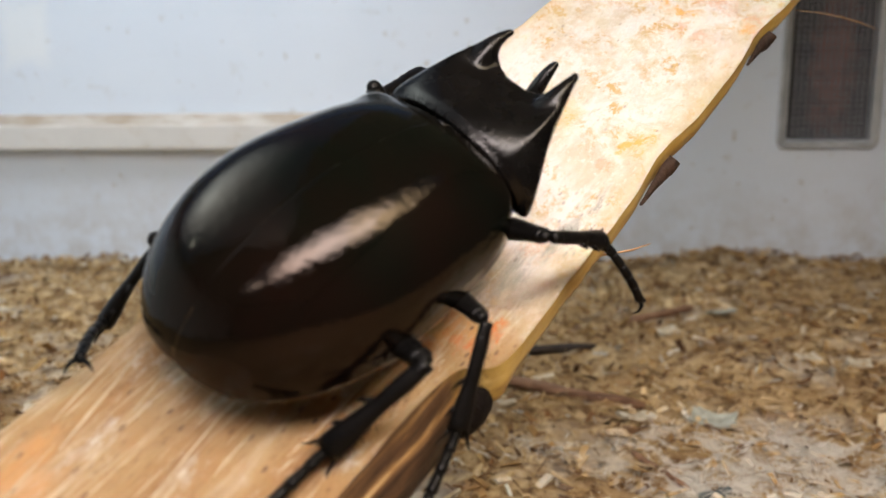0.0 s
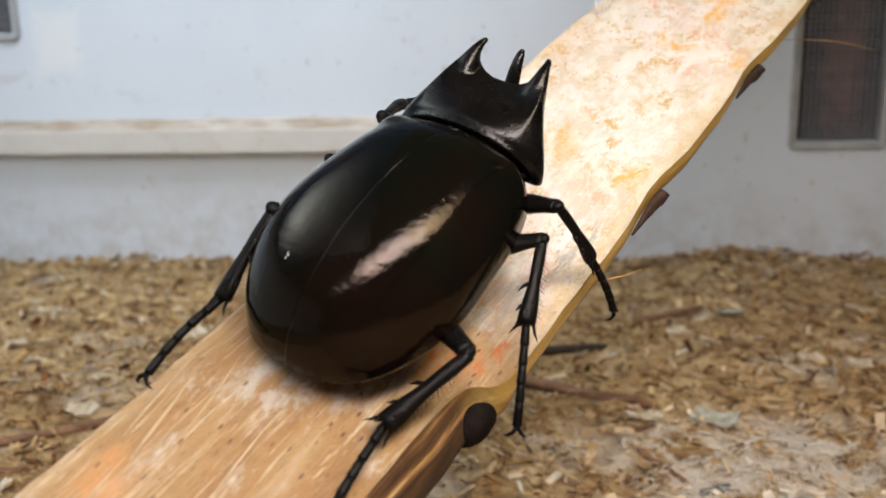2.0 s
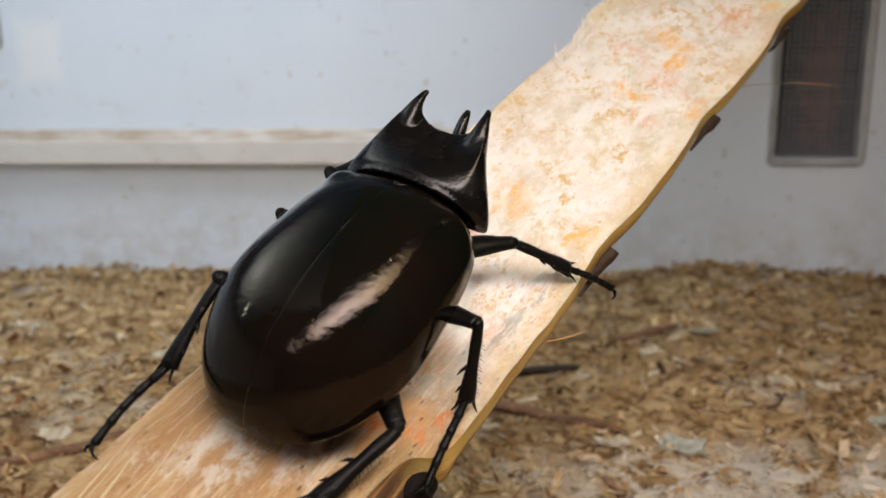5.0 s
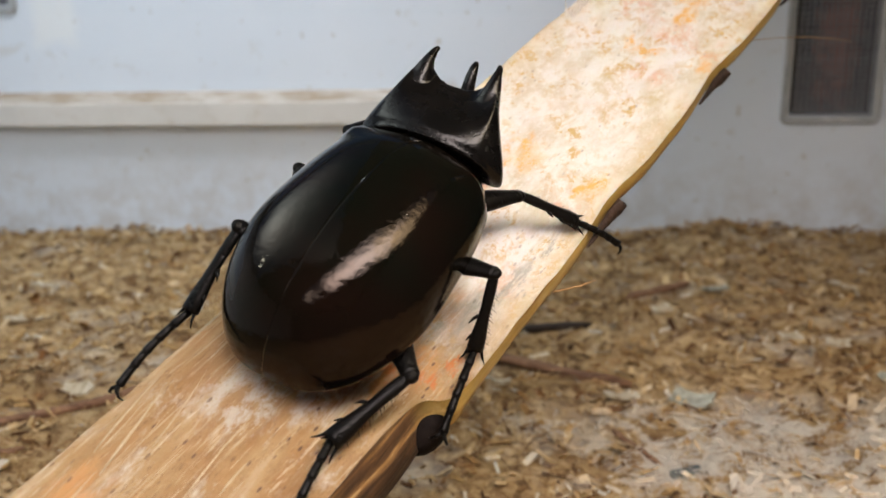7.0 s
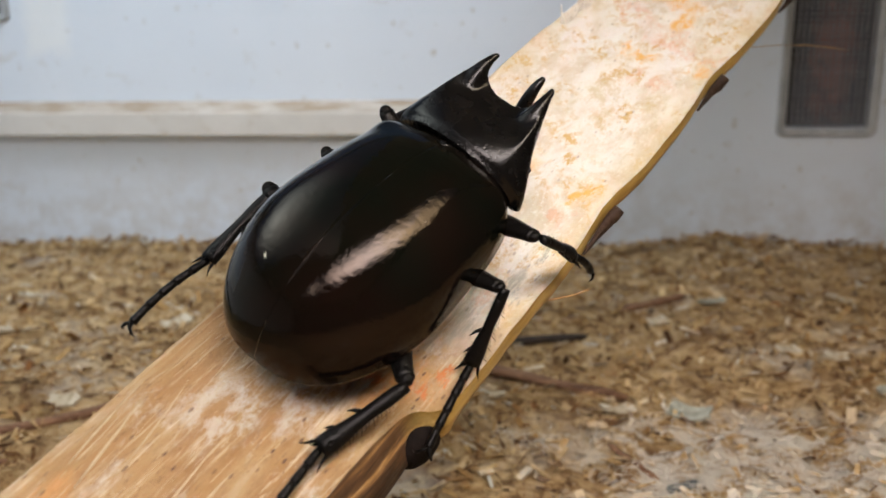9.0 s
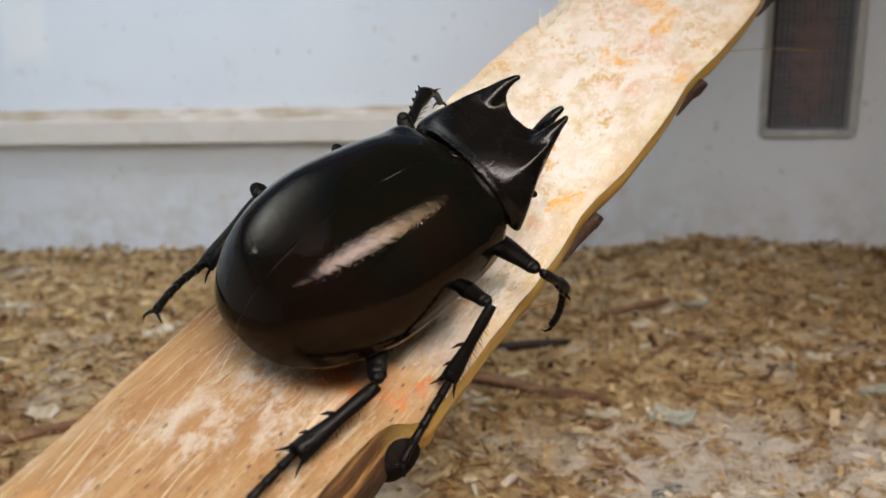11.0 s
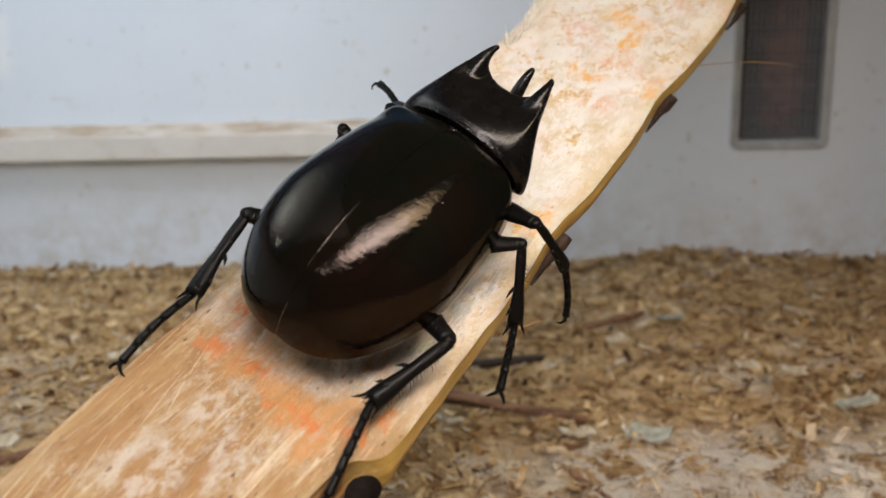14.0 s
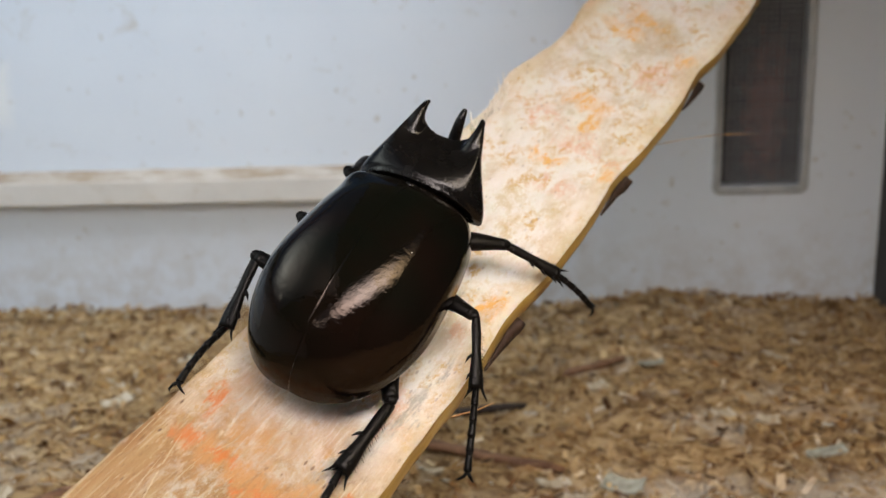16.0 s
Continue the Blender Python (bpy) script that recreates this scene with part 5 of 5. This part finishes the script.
def motions():
    # across, along and above the cane in millimetres, then yaw, pitch and roll in degrees
    body = [
        (0, -5.43, -32.49, 1.28, -7.57, -0.84, 0.64),
        (0.5, -5.71, -31.69, 1.34, -6.55, 0.97, 1.78),
        (1, -5.46, -30.46, 1.44, -5.20, 2.09, -0.19),
        (1.5, -5.49, -27.77, 1.28, -1.59, 2.98, -2.89),
        (2, -5.66, -25.36, 1.11, 0.96, 4.06, -7.99),
        (2.5, -6.38, -24.07, 1.48, 4.69, 2.94, -7.39),
        (3, -6.47, -22.65, 1.67, 7.07, 2.64, -9.12),
        (3.5, -6.25, -22.37, 1.98, 7.64, 2.84, -12.60),
        (6, -6.09, -24.14, 2.22, 3.33, 4.86, -6.62),
        (6.5, -6.14, -23.86, 2.24, 3.73, 5.00, -6.74),
        (7, -5.75, -23.92, 2.20, 3.93, 4.18, -7.04),
        (7.5, -5.46, -24.39, 2.05, 1.75, 5.03, -5.75),
        (8, -5.26, -23.98, 1.93, -0.11, 4.73, -5.06),
        (8.5, -4.71, -22.26, 1.93, -1.79, 4.23, -3.48),
        (9, -4.84, -21.18, 2.18, -3.36, 3.81, -1.27),
        (11.5, -4.28, -16.24, 0.90, -15.01, 0.59, 1.03),
        (12, -4.09, -14.36, 0.79, -16.80, 2.32, 1.86),
        (12.5, -4.81, -12.15, 0.46, -14.73, 1.71, 1.80),
        (13, -3.94, -10.58, 0.80, -11.02, 1.57, 4.28),
        (13.5, -4.04, -8.80, 1.05, -8.12, 2.35, 3.43),
        (14, -4.01, -7.45, 1.21, -3.23, 2.97, 1.92),
        (14.5, -4.73, -5.05, 1.27, -0.48, 3.63, 1.14),
        (15, -5.31, -1.88, 1.34, 1.54, 4.57, 0.01),
        (15.5, -5.58, -0.18, 1.33, 3.06, 6.22, -1.86),
        (16, -6.21, 0.68, 1.10, 5.39, 5.49, -2.82),
    ]
    rows = []
    for t, x, y, z, yaw, pitch, roll in body:
        turn = Matrix.Rotation(radians(yaw), 4, "Z") @ Matrix.Rotation(radians(pitch), 4, "X") @ Matrix.Rotation(radians(roll), 4, "Y")
        rows.append((t, CANE @ Matrix.Translation((x * MM, y * MM, z * MM)) @ turn))
    walk(beetle, rows)
    # how the neck shield turns and nods on the body, and the head on the shield
    neck = [
        (0, -3.53, 2.71, 2.3, -1.5),
        (0.5, -0.67, 1.50, 4.1, 1.9),
        (1, 4.04, 1.16, 0.5, 5.9),
        (1.5, 1.49, 0.28, 4.1, 3.6),
        (2, 0.82, 0.12, 5.2, 4.8),
        (2.5, 3.41, 0.82, -1.3, 4.0),
        (3, 0.79, 0.64, 2.8, 5.5),
        (3.5, -0.76, 0.91, 3.1, 1.7),
        (6, 3.75, -2.79, 4.1, -16.0),
        (6.5, 4.59, -2.47, 3.7, -12.4),
        (7, 4.31, -1.16, 4.3, -7.0),
        (7.5, 0.98, -0.72, 0.2, -4.1),
        (8, -2.85, -0.42, -4.3, -2.3),
        (8.5, -4.98, 0.46, -6.5, 1.5),
        (9, -4.78, 1.38, -6.4, 4.6),
        (11.5, -3.99, 2.67, -6.0, 0.9),
        (12, -2.55, 2.69, -3.5, 5.8),
        (12.5, -4.20, 0.93, -1.3, -0.3),
        (13, -5.75, 0.85, 0.6, -0.6),
        (13.5, -5.30, 0.04, 2.5, 0.2),
        (14, -2.59, -0.97, 1.7, -2.1),
        (14.5, -1.36, -1.53, 0.6, -1.0),
        (15, -3.31, -0.70, 1.3, 0.3),
        (15.5, -0.06, 0.51, -1.0, 4.4),
        (16, 2.01, 0.79, -2.8, 6.1),
    ]

    def hinge(pivot, yaw, pitch):
        at = Matrix.Translation(Vector(pivot) * MM)
        return at @ Matrix.Rotation(radians(yaw), 4, "Z") @ Matrix.Rotation(radians(pitch), 4, "X") @ at.inverted()
    walk(shield, [(t, hinge((0, 13, 9), y1, p1)) for t, y1, p1, y2, p2 in neck])
    walk(beetle_head, [(t, hinge((0, 13, 9), y1, p1) @ hinge((0, 19.5, 7.5), y2, p2)) for t, y1, p1, y2, p2 in neck])

    def step(which, side, joints):
        """Rows of seconds, knee, ankle and claw in the beetle's own millimetres."""
        hip = Vector((side * HIPS[which][0], *HIPS[which][1:]))
        upper, lower, foot = limbs[which, side]
        rows = []
        for t, *v in joints:
            knee, ankle, claw = Vector(v[0:3]), Vector(v[3:6]), Vector(v[6:9])
            m = along(hip, knee, (0, 0, 1))
            up = (0.3 * side, 0, 1)
            rows.append((t, m, m.inverted() @ along(knee, ankle, up), m.inverted() @ along(ankle, claw, up)))
        for ob, k in ((upper, 1), (lower, 2), (foot, 3)):
            walk(ob, [(r[0], r[k]) for r in rows])
    step("front", 1, [
        (0, 13.7, 12.1, 8.9, 15.8, 20.4, 4.7, 22.0, 22.9, -1.6),
        (0.5, 14.0, 13.9, 7.7, 16.0, 21.9, 2.6, 19.9, 26.7, -4.2),
        (1, 13.3, 13.3, 8.1, 16.7, 19.4, 1.6, 19.3, 24.8, -5.4),
        (1.5, 13.1, 12.5, 8.5, 16.4, 17.2, 0.8, 20.4, 20.8, -6.7),
        (2, 13.3, 11.9, 7.9, 17.2, 14.4, -0.4, 21.5, 14.8, -8.5),
        (2.5, 12.7, 12.6, 8.8, 18.7, 15.5, 1.8, 24.9, 11.4, -3.5),
        (3, 11.3, 19.8, 2.2, 18.8, 23.0, -2.9, 25.3, 26.3, -8.4),
        (3.5, 10.7, 20.5, 1.2, 17.6, 23.7, -4.5, 24.1, 26.7, -10.4),
        (6, 10.9, 20.1, 1.0, 17.1, 24.9, -4.5, 22.4, 30.2, -9.9),
        (6.5, 10.5, 20.6, 0.9, 17.1, 24.7, -4.7, 22.7, 29.4, -10.3),
        (7, 9.9, 21.1, 0.6, 16.7, 25.4, -4.8, 22.4, 29.6, -10.4),
        (7.5, 11.8, 20.0, 1.1, 16.2, 25.9, -5.1, 20.7, 31.0, -11.3),
        (8, 12.4, 19.4, 0.3, 14.2, 26.2, -5.0, 19.2, 31.7, -11.4),
        (8.5, 14.8, 12.0, 8.0, 16.9, 18.4, 1.2, 18.8, 23.5, -6.2),
        (9, 14.6, 11.4, 8.0, 16.5, 17.6, 1.0, 18.0, 23.0, -6.3),
        (11.5, 15.6, 12.4, 5.7, 16.2, 18.5, -1.7, 15.9, 18.9, -10.9),
        (12, 15.4, 12.0, 5.7, 15.8, 16.7, -2.7, 11.4, 18.6, -10.6),
        (12.5, 15.4, 11.5, 4.5, 16.8, 16.1, -3.8, 15.1, 17.2, -12.8),
        (13, 14.9, 13.6, 6.1, 15.7, 20.0, -1.0, 17.1, 23.8, -9.2),
        (13.5, 14.7, 12.6, 6.2, 16.9, 17.6, -1.7, 17.6, 21.0, -10.2),
        (14, 13.9, 11.2, 7.3, 18.4, 14.6, -0.6, 21.5, 14.4, -9.2),
        (14.5, 13.2, 12.8, 8.3, 18.7, 18.3, 2.5, 26.8, 16.0, -1.2),
        (15, 14.6, 14.0, 6.7, 18.6, 21.3, 1.8, 25.0, 23.9, -4.2),
        (15.5, 14.2, 16.5, 3.7, 20.6, 21.0, -1.9, 26.5, 22.9, -8.7),
        (16, 12.9, 18.0, 1.8, 21.4, 19.9, -2.0, 28.2, 21.6, -8.1),
    ])
    step("front", -1, [
        (0, -11.1, 14.1, 8.9, -12.6, 23.4, 7.2, -12.2, 31.9, 3.7),
        (0.5, -11.9, 14.0, 8.3, -13.3, 23.1, 5.8, -13.0, 31.5, 1.9),
        (1, -12.5, 13.3, 8.4, -15.5, 21.9, 5.2, -15.3, 30.0, 0.9),
        (1.5, -12.4, 14.2, 8.4, -14.5, 22.6, 4.4, -13.1, 31.0, 1.0),
        (2, -12.3, 13.6, 8.7, -15.5, 21.7, 4.5, -13.9, 29.8, 0.5),
        (2.5, -13.0, 14.0, 7.5, -14.9, 22.3, 3.0, -13.6, 29.7, -2.3),
        (3, -13.2, 14.3, 7.0, -14.6, 22.8, 2.6, -13.1, 29.7, -3.2),
        (3.5, -12.7, 14.8, 7.1, -13.8, 23.3, 2.7, -12.3, 29.9, -3.5),
        (6, -13.8, 14.9, 5.9, -14.3, 23.3, 1.3, -12.7, 29.7, -5.1),
        (6.5, -14.0, 15.3, 5.4, -14.2, 23.7, 0.7, -12.4, 29.9, -5.8),
        (7, -14.0, 15.8, 5.4, -14.0, 24.2, 0.7, -12.1, 30.3, -5.9),
        (7.5, -13.0, 16.0, 5.1, -12.5, 24.4, 0.4, -8.9, 28.3, -3.9),
        (8, -10.9, 14.2, 8.5, -10.5, 20.1, 0.9, -6.6, 23.8, -3.4),
        (8.5, -11.0, 15.3, 8.0, -12.0, 24.4, 5.0, -10.1, 25.3, -3.4),
        (9, -11.5, 15.0, 7.4, -12.3, 23.8, 4.0, -9.8, 24.9, -3.9),
        (11.5, -11.2, 13.9, 8.2, -16.9, 21.7, 7.7, -19.7, 27.9, 1.6),
        (12, -11.6, 13.4, 8.1, -18.7, 19.3, 5.1, -21.1, 25.8, -0.9),
        (12.5, -12.3, 16.4, 5.6, -18.2, 21.8, 0.4, -25.5, 26.6, -2.8),
        (13, -12.2, 17.6, 4.6, -17.6, 23.5, -0.6, -25.0, 27.8, -4.3),
        (13.5, -13.0, 16.2, 4.6, -16.9, 23.0, -0.9, -24.1, 26.7, -5.4),
        (14, -12.7, 17.0, 4.4, -16.1, 24.0, -1.2, -23.4, 28.7, -4.3),
        (14.5, -13.1, 16.3, 4.4, -16.3, 24.0, -0.3, -10.5, 26.6, -3.2),
        (15, -12.3, 16.3, 4.4, -14.6, 24.4, -0.3, -8.9, 26.9, -3.5),
        (15.5, -12.6, 16.4, 4.3, -14.6, 24.5, -0.5, -9.0, 26.9, -3.7),
        (16, -13.0, 16.5, 4.7, -14.7, 24.7, -0.1, -10.7, 29.8, -6.5),
    ])
    step("middle", 1, [
        (0, 15.2, 0.9, 6.7, 18.7, -5.2, -0.1, 22.9, -16.3, -2.1),
        (0.5, 14.9, 0.1, 5.8, 18.1, -5.0, -2.0, 22.7, -16.0, -1.1),
        (1, 14.2, -1.6, 4.2, 18.4, -8.1, -1.9, 24.0, -18.8, -1.6),
        (1.5, 14.6, 5.5, 7.0, 18.4, -1.1, 0.8, 24.8, -10.7, -3.0),
        (2, 13.8, 7.5, 6.6, 16.7, -0.9, 2.2, 21.2, -9.8, -4.4),
        (2.5, 14.6, 4.6, 6.6, 17.1, -3.0, 0.7, 19.2, -13.6, -4.5),
        (3, 15.0, 2.6, 6.0, 16.8, -5.3, 0.3, 18.2, -15.9, -5.1),
        (3.5, 15.0, 1.2, 6.0, 16.3, -5.2, -1.5, 16.3, -16.2, -6.2),
        (6, 15.0, 3.9, 5.8, 15.8, -0.3, -3.2, 17.8, -12.0, -5.2),
        (6.5, 15.0, 4.3, 5.6, 16.4, -1.4, -2.4, 18.4, -12.9, -4.4),
        (7, 14.9, 3.8, 5.6, 15.7, -1.8, -2.4, 17.9, -13.5, -4.5),
        (7.5, 15.0, 4.7, 6.8, 15.7, -0.1, -1.8, 17.8, -11.7, -4.5),
        (8, 15.5, 4.3, 7.2, 16.1, -0.5, -1.5, 18.1, -12.1, -3.6),
        (8.5, 15.4, 3.4, 7.3, 15.7, -2.0, -1.0, 18.2, -13.5, -3.1),
        (9, 15.3, 3.0, 7.3, 16.0, -2.8, -0.7, 18.6, -14.1, -3.0),
        (11.5, 15.5, 2.8, 7.2, 17.4, -4.7, 1.0, 21.8, -15.7, -1.2),
        (12, 15.4, 2.4, 7.1, 17.6, -5.6, 1.7, 22.5, -16.3, -0.6),
        (12.5, 14.9, 0.5, 6.6, 17.6, -7.8, 1.9, 22.9, -18.4, -0.4),
        (13, 14.0, -1.6, 5.3, 16.4, -10.6, 1.7, 21.3, -21.4, 0.2),
        (13.5, 14.1, 2.9, 8.4, 17.2, -5.0, 3.3, 24.4, -13.9, -0.3),
        (14, 13.9, 7.6, 6.7, 18.2, 2.4, -0.7, 22.5, -8.5, 0.9),
        (14.5, 14.6, 4.9, 6.9, 18.4, 1.0, -1.2, 21.0, -10.7, -1.2),
        (15, 15.1, 2.3, 6.9, 18.9, -3.5, -0.2, 20.4, -15.3, -1.0),
        (15.5, 15.3, 1.0, 5.5, 18.8, -5.8, -0.7, 22.0, -17.4, -1.9),
        (16, 15.4, 1.6, 4.6, 19.7, -6.7, 1.3, 24.0, -17.4, -1.9),
    ])
    step("middle", -1, [
        (0, -13.7, 5.2, 5.9, -11.0, -1.9, -0.4, -7.0, -14.2, -1.0),
        (0.5, -14.0, 5.0, 5.9, -11.2, -2.2, -0.3, -7.0, -14.4, -0.7),
        (1, -14.2, 4.8, 6.0, -11.4, -2.5, -0.2, -6.7, -14.9, -0.1),
        (1.5, -14.2, 4.8, 6.3, -11.5, -2.4, 0.2, -6.8, -15.0, 0.7),
        (2, -14.0, 5.0, 7.0, -11.3, -2.6, 1.2, -6.9, -15.1, 1.7),
        (2.5, -14.0, 5.1, 7.0, -11.6, -2.3, 0.8, -7.4, -15.0, 0.9),
        (3, -14.0, 5.0, 7.1, -11.6, -2.2, 0.8, -7.3, -15.1, 1.0),
        (3.5, -13.5, 5.2, 7.4, -11.1, -2.1, 1.1, -6.8, -14.7, 0.9),
        (6, -14.3, 5.1, 6.7, -11.6, -2.1, 0.5, -7.2, -14.2, 0.5),
        (6.5, -14.5, 5.3, 6.5, -11.6, -1.8, 0.3, -7.3, -14.2, 0.5),
        (7, -14.6, 5.6, 6.5, -11.7, -1.6, 0.3, -7.3, -14.1, 0.5),
        (7.5, -13.9, 5.7, 6.4, -11.3, -1.6, 0.3, -7.2, -14.1, 0.6),
        (8, -13.2, 5.9, 6.4, -10.8, -1.5, 0.2, -7.2, -14.1, 0.5),
        (8.5, -13.3, 6.0, 6.2, -11.0, -1.5, 0.1, -7.6, -13.9, 0.0),
        (9, -13.6, 5.9, 5.8, -11.1, -1.5, -0.2, -7.9, -13.8, -0.7),
        (11.5, -13.4, 5.2, 6.1, -10.9, -2.2, -0.0, -7.2, -14.2, -0.9),
        (12, -13.6, 5.3, 6.1, -11.0, -2.1, 0.0, -7.3, -14.0, -0.4),
        (12.5, -13.6, 5.4, 6.3, -11.2, -1.9, 0.1, -7.6, -14.1, -0.3),
        (13, -13.0, 5.9, 7.6, -11.7, -0.8, 0.5, -8.3, -12.7, -1.1),
        (13.5, -13.4, 6.1, 7.2, -11.8, -1.0, 0.4, -8.5, -12.8, -1.2),
        (14, -13.2, 6.7, 7.3, -11.9, -0.7, 0.8, -8.7, -12.6, -1.0),
        (14.5, -13.7, 6.8, 6.1, -12.1, -1.1, 0.5, -8.7, -13.1, -0.8),
        (15, -14.1, 6.1, 4.3, -11.4, -2.4, -0.0, -8.4, -14.7, -0.4),
        (15.5, -14.5, 6.0, 4.0, -11.5, -2.6, 0.2, -8.1, -14.9, 0.3),
        (16, -14.9, 5.8, 3.6, -11.3, -2.9, 0.4, -8.0, -15.2, 0.5),
    ])
    step("hind", 1, [
        (0, 15.2, -7.5, 8.1, 12.8, -15.5, 1.0, 13.6, -27.4, -0.4),
        (0.5, 14.8, -5.9, 8.7, 12.7, -14.6, 2.2, 15.5, -26.2, 0.7),
        (1, 15.0, -5.0, 8.4, 11.9, -12.8, 1.3, 15.5, -24.2, 0.2),
        (1.5, 15.2, -7.6, 6.8, 11.8, -17.0, 2.1, 14.0, -28.7, 0.4),
        (2, 15.0, -9.9, 5.4, 11.2, -19.5, 2.0, 12.4, -31.3, 0.4),
        (2.5, 13.9, -11.8, 4.8, 10.0, -21.5, 1.4, 11.3, -33.3, -0.4),
        (3, 12.9, -13.2, 3.5, 9.4, -23.3, 0.9, 10.0, -35.1, -0.8),
        (3.5, 12.5, -13.7, 3.8, 8.7, -23.5, 0.5, 9.3, -35.4, -1.3),
        (6, 13.8, -11.9, 3.8, 10.0, -21.9, 1.6, 10.1, -34.0, 0.7),
        (6.5, 13.4, -12.1, 3.2, 9.8, -22.3, 1.7, 11.4, -34.1, 0.4),
        (7, 13.1, -12.1, 3.7, 9.4, -22.2, 1.5, 11.2, -34.0, -0.2),
        (7.5, 14.2, -11.3, 5.2, 10.2, -20.9, 1.8, 10.8, -33.0, 0.9),
        (8, 14.6, -11.7, 5.0, 10.2, -21.3, 1.7, 11.3, -33.4, 1.1),
        (8.5, 14.1, -12.6, 3.6, 10.9, -23.0, 2.4, 11.7, -35.0, 1.2),
        (9, 13.9, -12.6, 4.6, 11.1, -22.9, 2.1, 12.6, -34.9, 1.1),
        (11.5, 13.9, -13.3, 4.0, 15.4, -24.0, 1.8, 18.2, -35.7, 0.9),
        (12, 13.2, -13.7, 3.1, 15.7, -24.4, 2.6, 19.6, -35.9, 2.4),
        (12.5, 15.2, -5.3, 8.0, 18.1, -15.0, 3.6, 23.1, -25.8, 1.8),
        (13, 15.5, -4.8, 7.1, 14.3, -15.4, 4.5, 19.1, -26.3, 2.0),
        (13.5, 15.7, -6.8, 6.1, 14.1, -17.5, 4.2, 17.8, -28.6, 1.9),
        (14, 15.1, -9.3, 5.7, 12.5, -19.7, 3.4, 15.8, -31.1, 1.7),
        (14.5, 14.4, -11.3, 4.9, 12.3, -21.8, 2.7, 14.5, -33.6, 2.0),
        (15, 13.4, -13.8, 3.0, 11.3, -24.6, 1.8, 13.4, -36.4, 2.4),
        (15.5, 12.3, -14.5, 2.8, 11.1, -25.4, 2.0, 13.4, -37.0, 3.0),
        (16, 11.3, -14.8, 2.2, 10.4, -25.8, 1.9, 11.5, -37.6, 2.7),
    ])
    step("hind", -1, [
        (0, -11.1, -13.3, 4.8, -13.4, -18.3, -4.7, -6.3, -25.3, 1.9),
        (0.5, -11.6, -13.1, 4.8, -13.5, -18.9, -4.3, -6.3, -26.0, 2.3),
        (1, -11.0, -13.7, 5.4, -13.4, -20.1, -3.2, -7.5, -29.0, 2.3),
        (1.5, -12.6, -10.5, 7.9, -13.1, -19.3, 1.3, -10.1, -30.8, 2.5),
        (2, -11.2, -8.4, 10.9, -11.4, -17.7, 5.1, -11.6, -29.6, 3.5),
        (2.5, -11.1, -9.1, 10.8, -11.9, -18.2, 4.6, -13.2, -29.9, 2.5),
        (3, -11.1, -9.5, 10.6, -12.5, -18.6, 4.6, -14.3, -30.3, 2.9),
        (3.5, -11.5, -8.9, 10.2, -12.9, -18.8, 5.6, -14.6, -30.5, 3.6),
        (6, -11.9, -8.8, 10.0, -12.3, -18.1, 4.0, -12.9, -30.0, 2.6),
        (6.5, -12.4, -8.8, 9.5, -12.9, -18.3, 4.0, -13.3, -30.2, 2.9),
        (7, -12.0, -8.5, 10.0, -12.7, -18.1, 4.5, -13.6, -29.8, 2.6),
        (7.5, -12.1, -8.4, 9.7, -12.3, -18.0, 4.2, -12.9, -29.9, 2.8),
        (8, -12.0, -9.1, 9.1, -12.1, -18.9, 4.2, -12.1, -30.8, 2.5),
        (8.5, -12.3, -10.4, 7.8, -11.9, -20.6, 3.7, -11.9, -32.4, 2.0),
        (9, -14.7, -3.4, 6.2, -15.0, -13.8, 2.5, -15.4, -25.8, 0.8),
        (11.5, -14.2, -8.6, 5.0, -12.3, -16.8, -2.2, -5.1, -25.0, 2.7),
        (12, -12.6, -11.6, 5.6, -10.8, -19.0, -2.4, -4.1, -27.0, 3.6),
        (12.5, -12.4, -12.2, 5.0, -10.4, -20.5, -1.9, -3.8, -28.9, 3.5),
        (13, -12.7, -12.2, 3.8, -11.5, -21.2, -2.3, -6.3, -30.5, 3.1),
        (13.5, -12.7, -12.6, 3.2, -10.6, -23.1, 0.6, -7.9, -34.8, 1.4),
        (14, -12.9, -11.5, 6.7, -11.8, -21.4, 2.1, -11.1, -33.4, 1.1),
        (14.5, -11.8, -7.5, 10.8, -13.4, -16.9, 5.4, -13.8, -28.2, 1.4),
        (15, -15.1, -4.0, 5.7, -13.8, -13.6, 0.5, -11.8, -25.3, 2.4),
        (15.5, -15.2, -5.1, 5.7, -13.7, -15.0, 1.3, -11.7, -26.6, 3.6),
        (16, -15.6, -4.7, 4.9, -13.9, -15.0, 1.6, -12.7, -26.8, 3.6),
    ])


motions()
